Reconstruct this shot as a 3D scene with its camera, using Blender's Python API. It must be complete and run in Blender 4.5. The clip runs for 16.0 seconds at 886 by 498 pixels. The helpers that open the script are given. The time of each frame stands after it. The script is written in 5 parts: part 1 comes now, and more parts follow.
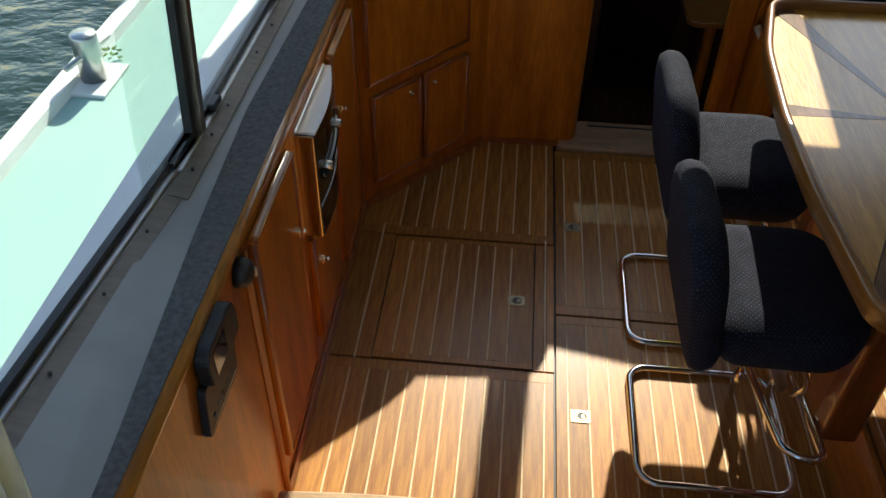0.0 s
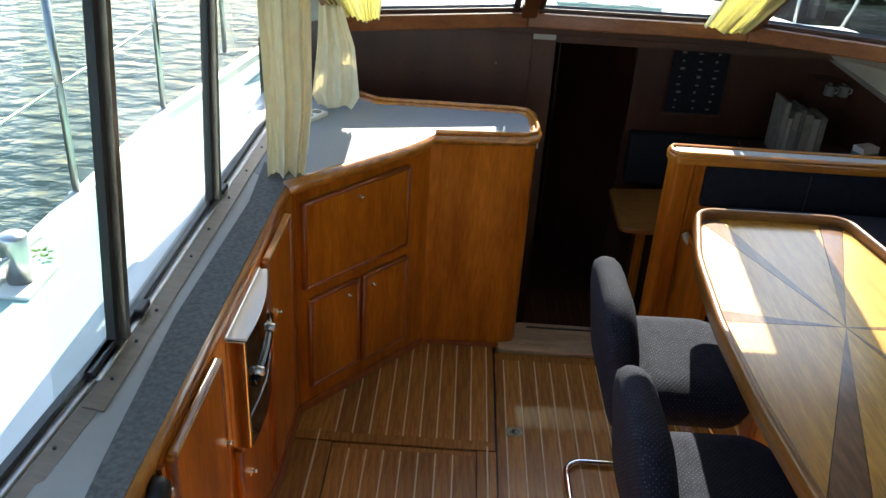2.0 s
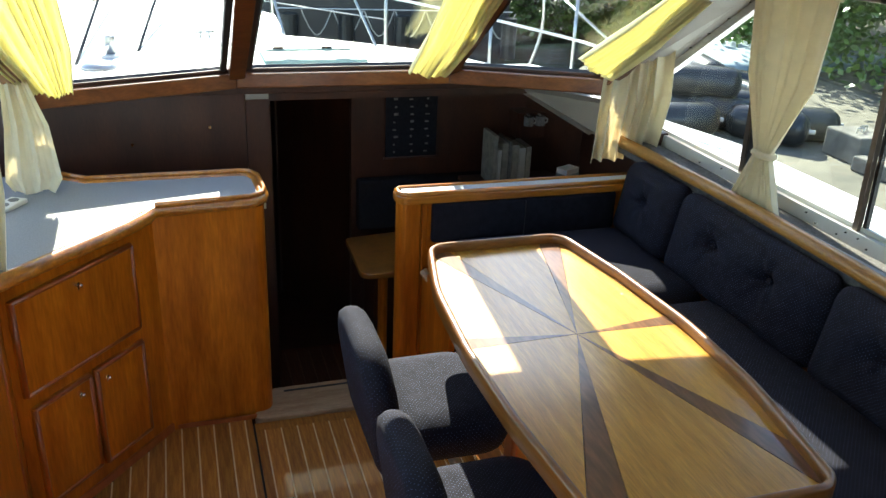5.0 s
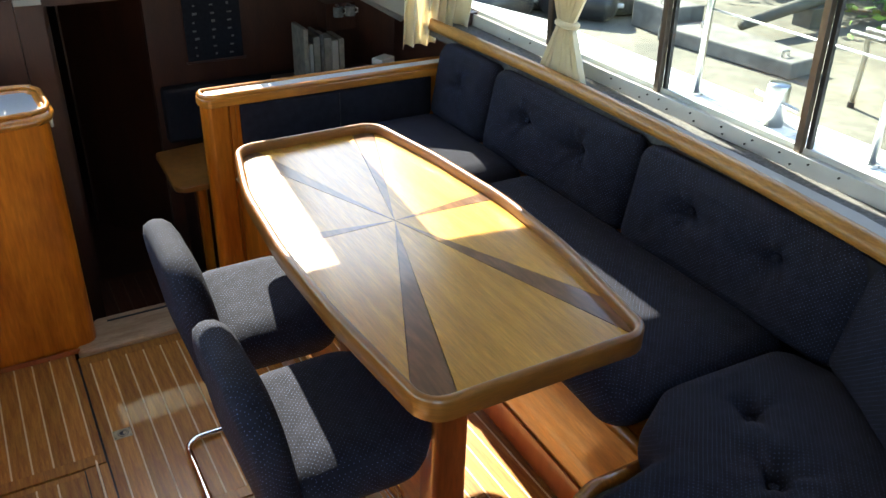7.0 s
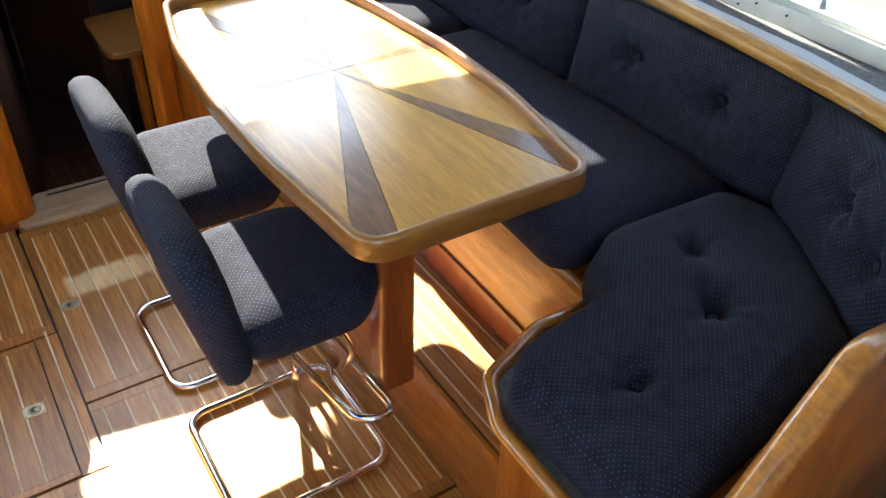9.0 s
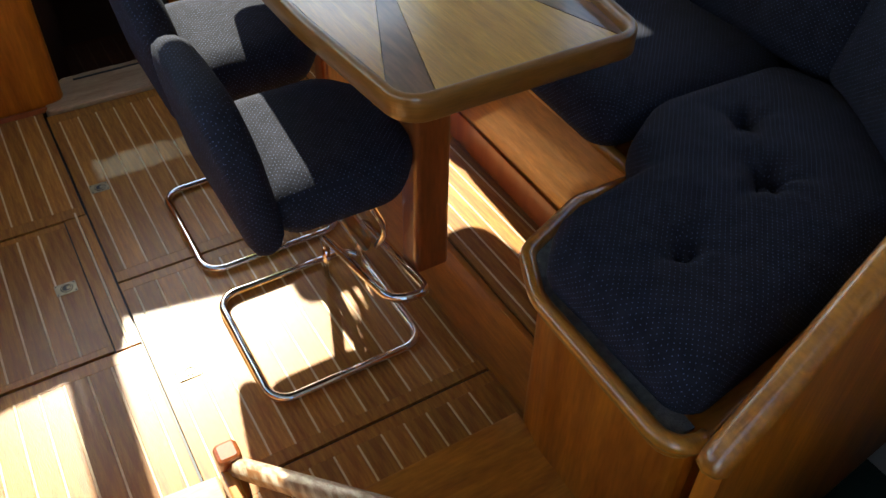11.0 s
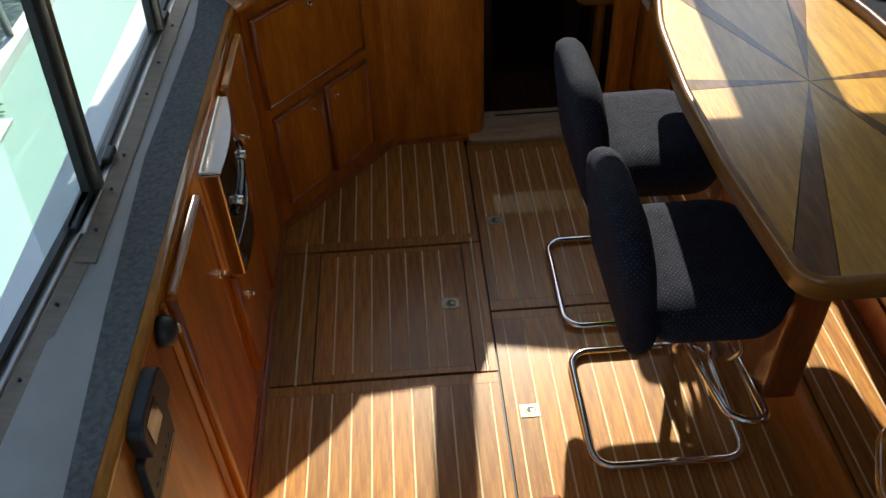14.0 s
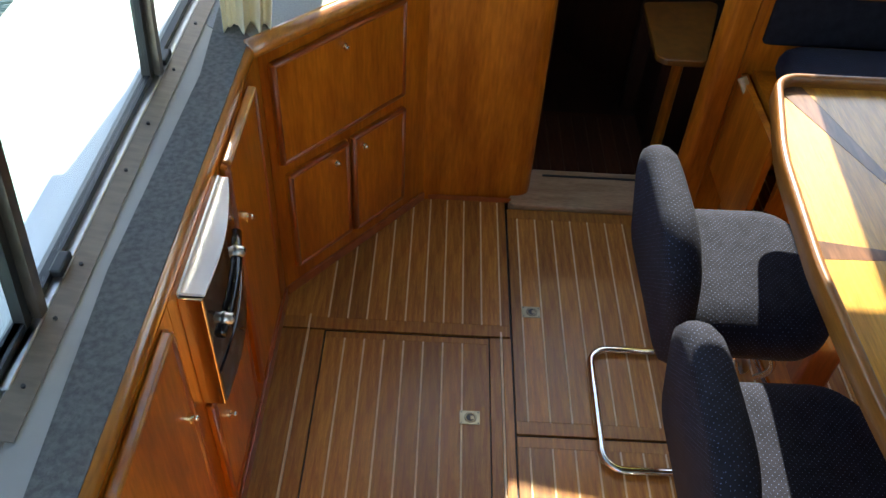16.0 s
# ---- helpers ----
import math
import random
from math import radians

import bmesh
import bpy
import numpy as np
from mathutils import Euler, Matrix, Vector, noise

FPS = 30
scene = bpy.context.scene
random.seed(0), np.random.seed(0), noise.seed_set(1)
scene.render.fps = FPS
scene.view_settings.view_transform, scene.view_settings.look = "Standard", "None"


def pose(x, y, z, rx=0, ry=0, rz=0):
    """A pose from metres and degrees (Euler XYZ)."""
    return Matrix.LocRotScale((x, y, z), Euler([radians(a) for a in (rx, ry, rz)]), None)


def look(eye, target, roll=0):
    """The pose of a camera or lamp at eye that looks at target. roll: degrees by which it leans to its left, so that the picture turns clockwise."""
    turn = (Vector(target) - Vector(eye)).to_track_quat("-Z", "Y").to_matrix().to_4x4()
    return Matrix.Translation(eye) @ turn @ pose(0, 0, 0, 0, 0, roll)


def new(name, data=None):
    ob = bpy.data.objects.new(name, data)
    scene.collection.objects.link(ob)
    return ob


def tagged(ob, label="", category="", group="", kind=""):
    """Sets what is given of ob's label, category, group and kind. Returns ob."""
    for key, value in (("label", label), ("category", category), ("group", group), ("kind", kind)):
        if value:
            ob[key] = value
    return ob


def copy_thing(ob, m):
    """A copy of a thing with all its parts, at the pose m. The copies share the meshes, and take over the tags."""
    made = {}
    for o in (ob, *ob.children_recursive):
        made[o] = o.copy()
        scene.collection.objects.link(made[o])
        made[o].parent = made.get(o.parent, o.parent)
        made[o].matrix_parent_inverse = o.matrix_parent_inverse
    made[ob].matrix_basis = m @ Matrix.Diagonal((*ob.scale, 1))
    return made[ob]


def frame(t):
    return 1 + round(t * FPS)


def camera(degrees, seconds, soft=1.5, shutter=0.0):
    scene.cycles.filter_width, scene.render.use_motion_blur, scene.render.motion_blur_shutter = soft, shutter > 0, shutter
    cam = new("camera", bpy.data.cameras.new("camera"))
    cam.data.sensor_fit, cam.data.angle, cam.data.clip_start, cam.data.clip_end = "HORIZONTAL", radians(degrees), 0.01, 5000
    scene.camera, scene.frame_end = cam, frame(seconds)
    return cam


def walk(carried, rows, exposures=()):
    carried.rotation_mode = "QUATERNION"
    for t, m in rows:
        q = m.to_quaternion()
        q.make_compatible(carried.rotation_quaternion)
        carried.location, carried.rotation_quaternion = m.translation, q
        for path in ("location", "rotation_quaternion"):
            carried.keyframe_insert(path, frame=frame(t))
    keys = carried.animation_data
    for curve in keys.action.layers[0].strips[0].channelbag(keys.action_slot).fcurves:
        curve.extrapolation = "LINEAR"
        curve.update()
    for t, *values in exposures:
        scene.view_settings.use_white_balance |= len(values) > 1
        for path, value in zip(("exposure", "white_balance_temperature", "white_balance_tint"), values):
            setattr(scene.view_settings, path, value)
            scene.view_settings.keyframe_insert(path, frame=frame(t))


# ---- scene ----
cam = camera(56.0, 16.0)
# seconds, eye x, y, z, yaw, pitch, roll
ROWS = [
    (0.0, -0.200, 1.115, 1.913, 4.82, -41.44, 1.16),
    (0.5, -0.180, 1.108, 1.948, 5.49, -38.28, 1.12),
    (1.0, -0.190, 1.124, 1.951, 3.64, -35.79, 3.11),
    (1.5, -0.193, 1.149, 1.931, 2.24, -32.63, 4.09),
    (2.0, -0.197, 1.169, 1.904, 0.56, -27.88, 3.53),
    (2.5, -0.212, 1.193, 1.907, -1.89, -25.10, 3.39),
    (3.0, -0.205, 1.191, 1.895, -3.94, -23.00, 3.29),
    (3.5, -0.225, 1.196, 1.896, -8.73, -22.12, 3.65),
    (4.0, -0.234, 1.189, 1.899, -12.77, -22.04, 3.48),
    (4.2, -0.222, 1.188, 1.897, -13.58, -22.27, 3.31),
    (6.3, -0.108, 1.209, 1.862, -27.32, -26.53, 1.38),
    (6.5, -0.096, 1.209, 1.853, -28.25, -27.58, 1.26),
    (7.0, -0.075, 1.204, 1.830, -30.15, -29.29, 1.50),
    (7.5, -0.053, 1.197, 1.804, -32.43, -31.53, 1.95),
    (8.0, -0.044, 1.188, 1.791, -33.72, -33.48, 1.75),
    (8.5, -0.040, 1.182, 1.777, -34.15, -35.10, 1.15),
    (9.0, -0.052, 1.174, 1.750, -33.79, -37.22, 1.78),
    (9.2, -0.052, 1.178, 1.735, -33.90, -37.89, 1.70),
    (11.3, -0.072, 1.174, 1.643, -30.09, -44.08, 0.63),
    (11.5, -0.057, 1.181, 1.644, -28.72, -44.78, 0.25),
    (12.0, -0.086, 1.185, 1.648, -24.62, -45.82, 0.62),
    (12.5, -0.124, 1.186, 1.691, -17.64, -45.20, -0.36),
    (13.0, -0.171, 1.173, 1.771, -9.09, -43.62, -0.83),
    (13.5, -0.172, 1.168, 1.836, -3.48, -41.11, -1.73),
    (14.0, -0.198, 1.176, 1.940, -1.90, -42.24, -2.67),
    (14.5, -0.210, 1.257, 2.046, -2.58, -43.98, -2.04),
    (15.0, -0.173, 1.397, 2.027, 1.16, -46.00, -2.95),
    (15.5, -0.198, 1.552, 2.005, -1.60, -45.56, -1.05),
    (16.0, -0.251, 1.736, 1.911, -1.18, -44.16, 3.78),
]
walk(cam, [(t, pose(x, y, z, 0, 0, yaw) @ pose(0, 0, 0, 90 + pitch) @ pose(0, 0, 0, 0, 0, roll)) for t, x, y, z, yaw, pitch, roll in ROWS],
     exposures=[(0.0, 0.8), (1.0, 1.25), (1.5, 1.55), (2.5, 1.9), (4.0, 1.95), (7.0, 2.4), (9.0, 3.05), (11.5, 1.5), (12.5, 0.9), (13.5, 0.8), (14.5, 1.1), (15.2, 1.35), (16.0, 2.05)])

# ---- light: sun ahead of the bow, a little to starboard ----
SUN_EL, SUN_AZ = radians(36.0), radians(6.0)
to_sun = Vector((math.sin(SUN_AZ) * math.cos(SUN_EL), math.cos(SUN_AZ) * math.cos(SUN_EL), math.sin(SUN_EL)))
world = bpy.data.worlds.new("sky")
scene.world = world
world.use_nodes = True
wt = world.node_tree
sky = wt.nodes.new("ShaderNodeTexSky")
sky.sky_type, sky.sun_disc, sky.sun_elevation, sky.sun_rotation = "NISHITA", False, SUN_EL, SUN_AZ
sky.dust_density, sky.ozone_density = 0.7, 1.0
wt.links.new(sky.outputs[0], wt.nodes["Background"].inputs[0])
wt.nodes["Background"].inputs[1].default_value = 0.15
sun = bpy.data.lights.new("sun", "SUN")
sun.energy, sun.angle, sun.color = 5.0, radians(0.6), (1.0, 0.99, 0.82)
new("sun", sun).matrix_world = look((0, 0, 0), -to_sun)


# ---- materials ----
def mat(name, color, rough=0.5, metal=0.0, color2=None, scale=8.0, stretch=(1, 1, 1), detail=4.0, bump=0.0, bump_scale=None, spec=0.5, coat=0.0, fine=None, rand=0.0, lo=0.35, hi=0.65):
    """Principled material; color2 mixes in by stretched noise, fine adds a second, small scale."""
    m = bpy.data.materials.new(name)
    m.use_nodes = True
    nt = m.node_tree
    n, l = nt.nodes, nt.links
    b = n["Principled BSDF"]
    b.inputs["Roughness"].default_value = rough
    b.inputs["Metallic"].default_value = metal
    b.inputs["Specular IOR Level"].default_value = spec
    b.inputs["Coat Weight"].default_value = coat
    b.inputs["Coat Roughness"].default_value = 0.12
    b.inputs["Base Color"].default_value = (*color, 1)
    co = n.new("ShaderNodeTexCoord")
    mp = n.new("ShaderNodeMapping")
    mp.inputs["Scale"].default_value = stretch
    l.new(co.outputs["Object"], mp.inputs["Vector"])
    if color2:
        tx = n.new("ShaderNodeTexNoise")
        tx.inputs["Scale"].default_value, tx.inputs["Detail"].default_value = scale, detail
        l.new(mp.outputs[0], tx.inputs["Vector"])
        rp = n.new("ShaderNodeValToRGB")
        rp.color_ramp.elements[0].position, rp.color_ramp.elements[1].position = lo, hi
        rp.color_ramp.elements[0].color, rp.color_ramp.elements[1].color = (*color, 1), (*color2, 1)
        l.new(tx.outputs[0], rp.inputs[0])
        out = rp.outputs[0]
        if fine:
            t2 = n.new("ShaderNodeTexNoise")
            t2.inputs["Scale"].default_value, t2.inputs["Detail"].default_value = fine, 3.0
            l.new(mp.outputs[0], t2.inputs["Vector"])
            mr = n.new("ShaderNodeMapRange")
            mr.inputs[1].default_value, mr.inputs[2].default_value, mr.inputs[3].default_value, mr.inputs[4].default_value = 0.3, 0.7, 0.79, 1.15
            l.new(t2.outputs[0], mr.inputs[0])
            mx = n.new("ShaderNodeMix")
            mx.data_type, mx.blend_type = "RGBA", "MULTIPLY"
            mx.inputs["Factor"].default_value = 1.0
            l.new(out, mx.inputs["A"]), l.new(mr.outputs[0], mx.inputs["B"])
            out = mx.outputs["Result"]
        if rand:
            oi = n.new("ShaderNodeObjectInfo")
            hs = n.new("ShaderNodeHueSaturation")
            mr = n.new("ShaderNodeMapRange")
            mr.inputs[3].default_value, mr.inputs[4].default_value = 1 - rand, 1 + rand
            l.new(oi.outputs["Random"], mr.inputs[0]), l.new(mr.outputs[0], hs.inputs["Value"]), l.new(out, hs.inputs["Color"])
            out = hs.outputs[0]
        l.new(out, b.inputs["Base Color"])
    if bump:
        tb = n.new("ShaderNodeTexNoise")
        tb.inputs["Scale"].default_value, tb.inputs["Detail"].default_value = bump_scale or scale * 4, 3.0
        l.new(mp.outputs[0], tb.inputs["Vector"])
        bp = n.new("ShaderNodeBump")
        bp.inputs["Strength"].default_value, bp.inputs["Distance"].default_value = bump, 0.004
        l.new(tb.outputs[0], bp.inputs["Height"]), l.new(bp.outputs[0], b.inputs["Normal"])
    return m


M = {}
M["teak"] = mat("teak_plank", (0.29, 0.100, 0.018), 0.40, 0, (0.47, 0.204, 0.034), 6, (14, 1.2, 14), bump=0.18, fine=40, rand=0.22, bump_scale=40, coat=0.35, spec=0.3)
M["teak"].node_tree.nodes["Principled BSDF"].inputs["Coat Roughness"].default_value = 0.26
# Shaded copy of the teak: the forward cabin's dimness is in its colour.
M["sole"] = mat("shaded_teak_sole", (0.075, 0.022, 0.009), 0.5, 0, (0.125, 0.040, 0.015), 6, (14, 1.2, 14), fine=40, rand=0.15)
M["holly"] = mat("holly_strip", (0.78, 0.60, 0.37), 0.45, 0, (0.66, 0.48, 0.27), 20, (4, 1, 4))
M["wood"] = mat("varnished_cherry", (0.32, 0.081, 0.005), 0.36, 0, (0.51, 0.150, 0.009), 3.0, (5, 5, 0.7), coat=0.22, spec=0.2, fine=22, bump=0.10, bump_scale=2.2)
M["wood_h"] = mat("varnished_cherry_rail", (0.34, 0.110, 0.010), 0.3, 0, (0.50, 0.180, 0.018), 5.0, (6, 1, 6), coat=0.8, fine=24)
M["wood_x"] = mat("varnished_cherry_cross", (0.34, 0.110, 0.010), 0.3, 0, (0.50, 0.180, 0.018), 5.0, (1, 6, 6), coat=0.8, fine=24)
M["oak"] = mat("oak_tabletop", (0.42, 0.192, 0.016), 0.34, 0, (0.56, 0.285, 0.032), 5.0, (14, 1.0, 14), coat=1.0, spec=0.35, fine=22, bump=0.16, bump_scale=16)
M["oak"].node_tree.nodes["Principled BSDF"].inputs["Coat Roughness"].default_value = 0.22
M["oak"].node_tree.nodes["Principled BSDF"].inputs["Coat IOR"].default_value = 1.47
M["oak_rim"] = mat("oak_rim_wood", (0.155, 0.052, 0.008), 0.36, 0, (0.25, 0.095, 0.014), 4.0, (1, 1, 9), coat=0.5, fine=30, lo=0.25, hi=0.75)
M["walnut"] = mat("walnut_inlay", (0.11, 0.045, 0.018), 0.28, 0, (0.18, 0.076, 0.034), 6.0, (10, 1.5, 10), coat=0.4, fine=12)
M["pale_wood"] = mat("worn_pale_wood", (0.34, 0.20, 0.10), 0.45, 0, (0.46, 0.30, 0.165), 6.0, (1, 6, 6), fine=40)
# Dark wood with the forward cabin's dimness put into its base colour.
M["mahogany"] = mat("dimmed_mahogany", (0.036, 0.0115, 0.006), 0.4, 0, (0.058, 0.019, 0.009), 3.0, (4, 4, 0.7), coat=0.1, fine=40)
M["beam"] = mat("dark_cherry_beam", (0.15, 0.046, 0.011), 0.3, 0, (0.22, 0.074, 0.019), 5.0, (2, 4, 6), coat=0.8, fine=24)
M["navy"] = mat("navy_cloth", (0.009, 0.0092, 0.013), 0.85, 0, (0.0135, 0.0138, 0.019), 60, spec=0.2, bump=0.3, bump_scale=300)
M["carpet"] = mat("grey_carpet", (0.115, 0.112, 0.108), 0.95, 0, (0.175, 0.170, 0.163), 90, spec=0.1, bump=0.6, bump_scale=350)
M["counter"] = mat("pale_grey_laminate", (0.36, 0.38, 0.4), 0.6, 0, (0.46, 0.47, 0.48), 160, spec=0.3)
M["white"] = mat("white_paint", (0.72, 0.72, 0.7), 0.35, 0, (0.78, 0.78, 0.77), 5)
M["board"] = mat("grey_white_board", (0.33, 0.315, 0.29), 0.55, 0, (0.39, 0.375, 0.345), 6)
M["tan"] = mat("tan_coated_metal", (0.19, 0.15, 0.115), 0.45, 0.2, (0.24, 0.195, 0.15), 12, (1, 6, 6))
M["plate"] = mat("grey_white_plate", (0.52, 0.52, 0.50), 0.45, 0, (0.60, 0.60, 0.58), 6)
M["deck"] = mat("pale_green_deck_paint", (0.32, 0.50, 0.455), 0.6, 0, (0.36, 0.54, 0.49), 1.2, bump=0.05, bump_scale=90)
M["black"] = mat("black_rubber", (0.012, 0.012, 0.013), 0.5, 0, (0.02, 0.02, 0.022), 10)
M["alu"] = mat("brushed_aluminium", (0.55, 0.54, 0.53), 0.35, 1.0, (0.65, 0.64, 0.63), 30, (1, 1, 12))
M["bronze"] = mat("bronze_anodised_frame", (0.2, 0.16, 0.13), 0.35, 0.9, (0.26, 0.22, 0.18), 20)
M["chrome"] = mat("chrome", (0.8, 0.8, 0.8), 0.06, 1.0)
M["steel"] = mat("stainless_steel", (0.5, 0.5, 0.48), 0.28, 1.0, (0.58, 0.58, 0.56), 40)
M["brass"] = mat("polished_brass", (0.85, 0.75, 0.5), 0.15, 1.0)
M["water"] = mat("river_water", (0.022, 0.040, 0.032), 0.06, 0, (0.034, 0.056, 0.044), 0.3, (1, 1, 1), spec=0.35)
M["headliner"] = mat("white_headliner", (0.68, 0.67, 0.64), 0.7, 0, (0.74, 0.73, 0.7), 4)
M["concrete"] = mat("worn_concrete", (0.095, 0.088, 0.066), 0.85, 0, (0.18, 0.165, 0.122), 1.7, fine=14, bump=0.3, detail=8)
M["leaf"] = mat("green_leaves", (0.055, 0.12, 0.015), 0.45, 0, (0.13, 0.22, 0.035), 3, rand=0.3)
M["glass"] = bpy.data.materials.new("window_glass")
M["glass"].use_nodes = True
_n, _l = M["glass"].node_tree.nodes, M["glass"].node_tree.links
_t, _g, _x = _n.new("ShaderNodeBsdfTransparent"), _n.new("ShaderNodeBsdfGlossy"), _n.new("ShaderNodeMixShader")
_t.inputs[0].default_value, _g.inputs["Roughness"].default_value = (0.93, 0.96, 0.95, 1), 0.02
_f, _p = _n.new("ShaderNodeLayerWeight"), _n.new("ShaderNodeMath")
_p.operation = "POWER"
_p.inputs[1].default_value = 5.0
_q = _n.new("ShaderNodeMath")
_q.operation = "MULTIPLY_ADD"
_q.inputs[1].default_value, _q.inputs[2].default_value = 0.7, 0.03
_l.new(_f.outputs["Facing"], _p.inputs[0]), _l.new(_p.outputs[0], _q.inputs[0])
_l.new(_q.outputs[0], _x.inputs[0]), _l.new(_t.outputs[0], _x.inputs[1]), _l.new(_g.outputs[0], _x.inputs[2])
_l.new(_x.outputs[0], _n["Material Output"].inputs[0])


def dotted(name):
    """Navy cloth woven with a staggered lattice of small pale dots, laid on each face along its own plane."""
    m = mat(name, (0.0114, 0.0112, 0.0176), 0.9, 0, (0.0170, 0.0168, 0.0264), 40, spec=0.15, bump=0.25, bump_scale=260)
    n, l = m.node_tree.nodes, m.node_tree.links
    b = n["Principled BSDF"]
    co = n.new("ShaderNodeTexCoord")
    sp, sn = n.new("ShaderNodeSeparateXYZ"), n.new("ShaderNodeSeparateXYZ")
    l.new(co.outputs["Object"], sp.inputs[0]), l.new(co.outputs["Normal"], sn.inputs[0])

    def math_(op, a, b_=None):
        q = n.new("ShaderNodeMath")
        q.operation = op
        for k, v in enumerate((a, b_)):
            if v is None:
                continue
            if isinstance(v, float):
                q.inputs[k].default_value = v
            else:
                l.new(v, q.inputs[k])
        return q.outputs[0]

    size = [math_("ABSOLUTE", sn.outputs[k]) for k in range(3)]
    total = None
    for k in range(3):
        i, j = (k + 1) % 3, (k + 2) % 3
        u, v = math_("MULTIPLY", sp.outputs[i], 86.0), math_("MULTIPLY", sp.outputs[j], 86.0)
        p, q = math_("ADD", u, v), math_("SUBTRACT", u, v)
        fu, fv = (math_("SUBTRACT", math_("FRACT", w), 0.5) for w in (p, q))
        d2 = math_("ADD", math_("MULTIPLY", fu, fu), math_("MULTIPLY", fv, fv))
        dot = math_("SUBTRACT", 1.0, math_("MINIMUM", math_("MULTIPLY", d2, 85.0), 1.0))
        use = math_("MULTIPLY", math_("GREATER_THAN", size[k], size[i]), math_("GREATER_THAN", size[k], size[j]))
        dot = math_("MULTIPLY", dot, use)
        total = dot if total is None else math_("ADD", total, dot)
    mx = n.new("ShaderNodeMix")
    mx.data_type = "RGBA"
    old = b.inputs["Base Color"].links[0].from_socket
    l.new(total, mx.inputs["Factor"]), l.new(old, mx.inputs["A"])
    mx.inputs["B"].default_value = (0.14, 0.18, 0.33, 1)
    l.new(mx.outputs["Result"], b.inputs["Base Color"])
    return m


M["dots_top"] = dotted("dotted_navy_cloth")
M["plain_cloth"] = mat("plain_navy_cloth", (0.0102, 0.0099, 0.0145), 0.9, 0, (0.0150, 0.0147, 0.0215), 40, spec=0.15, bump=0.3, bump_scale=260)
M["worktop"] = mat("grey_speckled_worktop", (0.215, 0.218, 0.222), 0.6, 0, (0.315, 0.317, 0.318), 220, spec=0.3, lo=0.3, hi=0.7)
M["leg_wood"] = mat("red_brown_leg_wood", (0.20, 0.046, 0.009), 0.3, 0, (0.28, 0.07, 0.014), 4, (6, 6, 0.8), coat=0.8, fine=24)
for _k, _c in (("sheer", (0.95, 0.87, 0.67)), ("yellow", (0.95, 0.92, 0.60))):
    M[_k] = mat(_k + "_curtain_cloth", _c, 0.85, 0, tuple(v * 0.9 for v in _c), 25, spec=0.1, bump=0.2, bump_scale=300)
    _n, _l = M[_k].node_tree.nodes, M[_k].node_tree.links
    _t, _x = _n.new("ShaderNodeBsdfTranslucent"), _n.new("ShaderNodeMixShader")
    _t.inputs[0].default_value = (*_c, 1)
    _x.inputs[0].default_value = 0.38
    _l.new(_n["Principled BSDF"].outputs[0], _x.inputs[1]), _l.new(_t.outputs[0], _x.inputs[2])
    _l.new(_x.outputs[0], _n["Material Output"].inputs[0])
M["panel_edge"] = mat("red_brown_door_edge", (0.26, 0.058, 0.010), 0.38, 0, (0.34, 0.086, 0.015), 6, (5, 5, 1), coat=0.4)
# Metal tinted gold: the wood's reflection is painted into its colour.
M["wood_reflection"] = mat("metal_with_wood_reflection", (0.78, 0.56, 0.30), 0.16, 1.0, (0.72, 0.50, 0.26), 14)
M["enamel"] = mat("white_enamel", (0.75, 0.76, 0.76), 0.2, 0, (0.8, 0.8, 0.8), 6)
M["black_gloss"] = mat("black_oven_glass", (0.006, 0.006, 0.007), 0.06, 0, spec=0.6)
M["tarnish"] = mat("worn_handrail_wood", (0.20, 0.085, 0.028), 0.4, 0, (0.52, 0.42, 0.30), 5, (22, 2.5, 9), fine=30, lo=0.38, hi=0.66, bump=0.2, bump_scale=12)
M["latch_steel"] = mat("dull_latch_steel", (0.34, 0.29, 0.18), 0.42, 1.0, (0.44, 0.38, 0.25), 60)
M["rail_wood"] = mat("honey_rail_wood", (0.33, 0.145, 0.024), 0.42, 0, (0.42, 0.20, 0.04), 5.0, (6, 1, 6), coat=0.25, fine=40)
M["cream"] = mat("cream_plastic", (0.75, 0.72, 0.6), 0.4)
M["paper"] = mat("book_paper", (0.17, 0.16, 0.13), 0.7, 0, (0.25, 0.23, 0.19), 30)
M["fender"] = mat("black_fender_rubber", (0.02, 0.022, 0.024), 0.3, 0, (0.05, 0.05, 0.05), 4)
M["bark"] = mat("bark", (0.07, 0.05, 0.035), 0.9, 0, (0.12, 0.09, 0.06), 8, (1, 1, 0.3))
M["rope"] = mat("pale_rope", (0.55, 0.53, 0.48), 0.8, 0, (0.65, 0.62, 0.56), 60)
M["hull"] = mat("dark_hull_paint", (0.03, 0.033, 0.036), 0.4, 0, (0.045, 0.047, 0.05), 2)
M["tarp"] = mat("blue_grey_tarpaulin", (0.19, 0.26, 0.29), 0.6, 0, (0.24, 0.31, 0.33), 3)
M["foredeck"] = mat("white_foredeck_paint", (0.80, 0.81, 0.81), 0.5, 0, (0.76, 0.78, 0.78), 1.5)
M["slab"] = mat("grey_slab_concrete", (0.12, 0.116, 0.10), 0.85, 0, (0.20, 0.19, 0.165), 3.5, fine=18, bump=0.3)
M["earth"] = mat("bank_earth", (0.09, 0.08, 0.05), 0.9, 0, (0.14, 0.12, 0.08), 2, fine=12, bump=0.4)
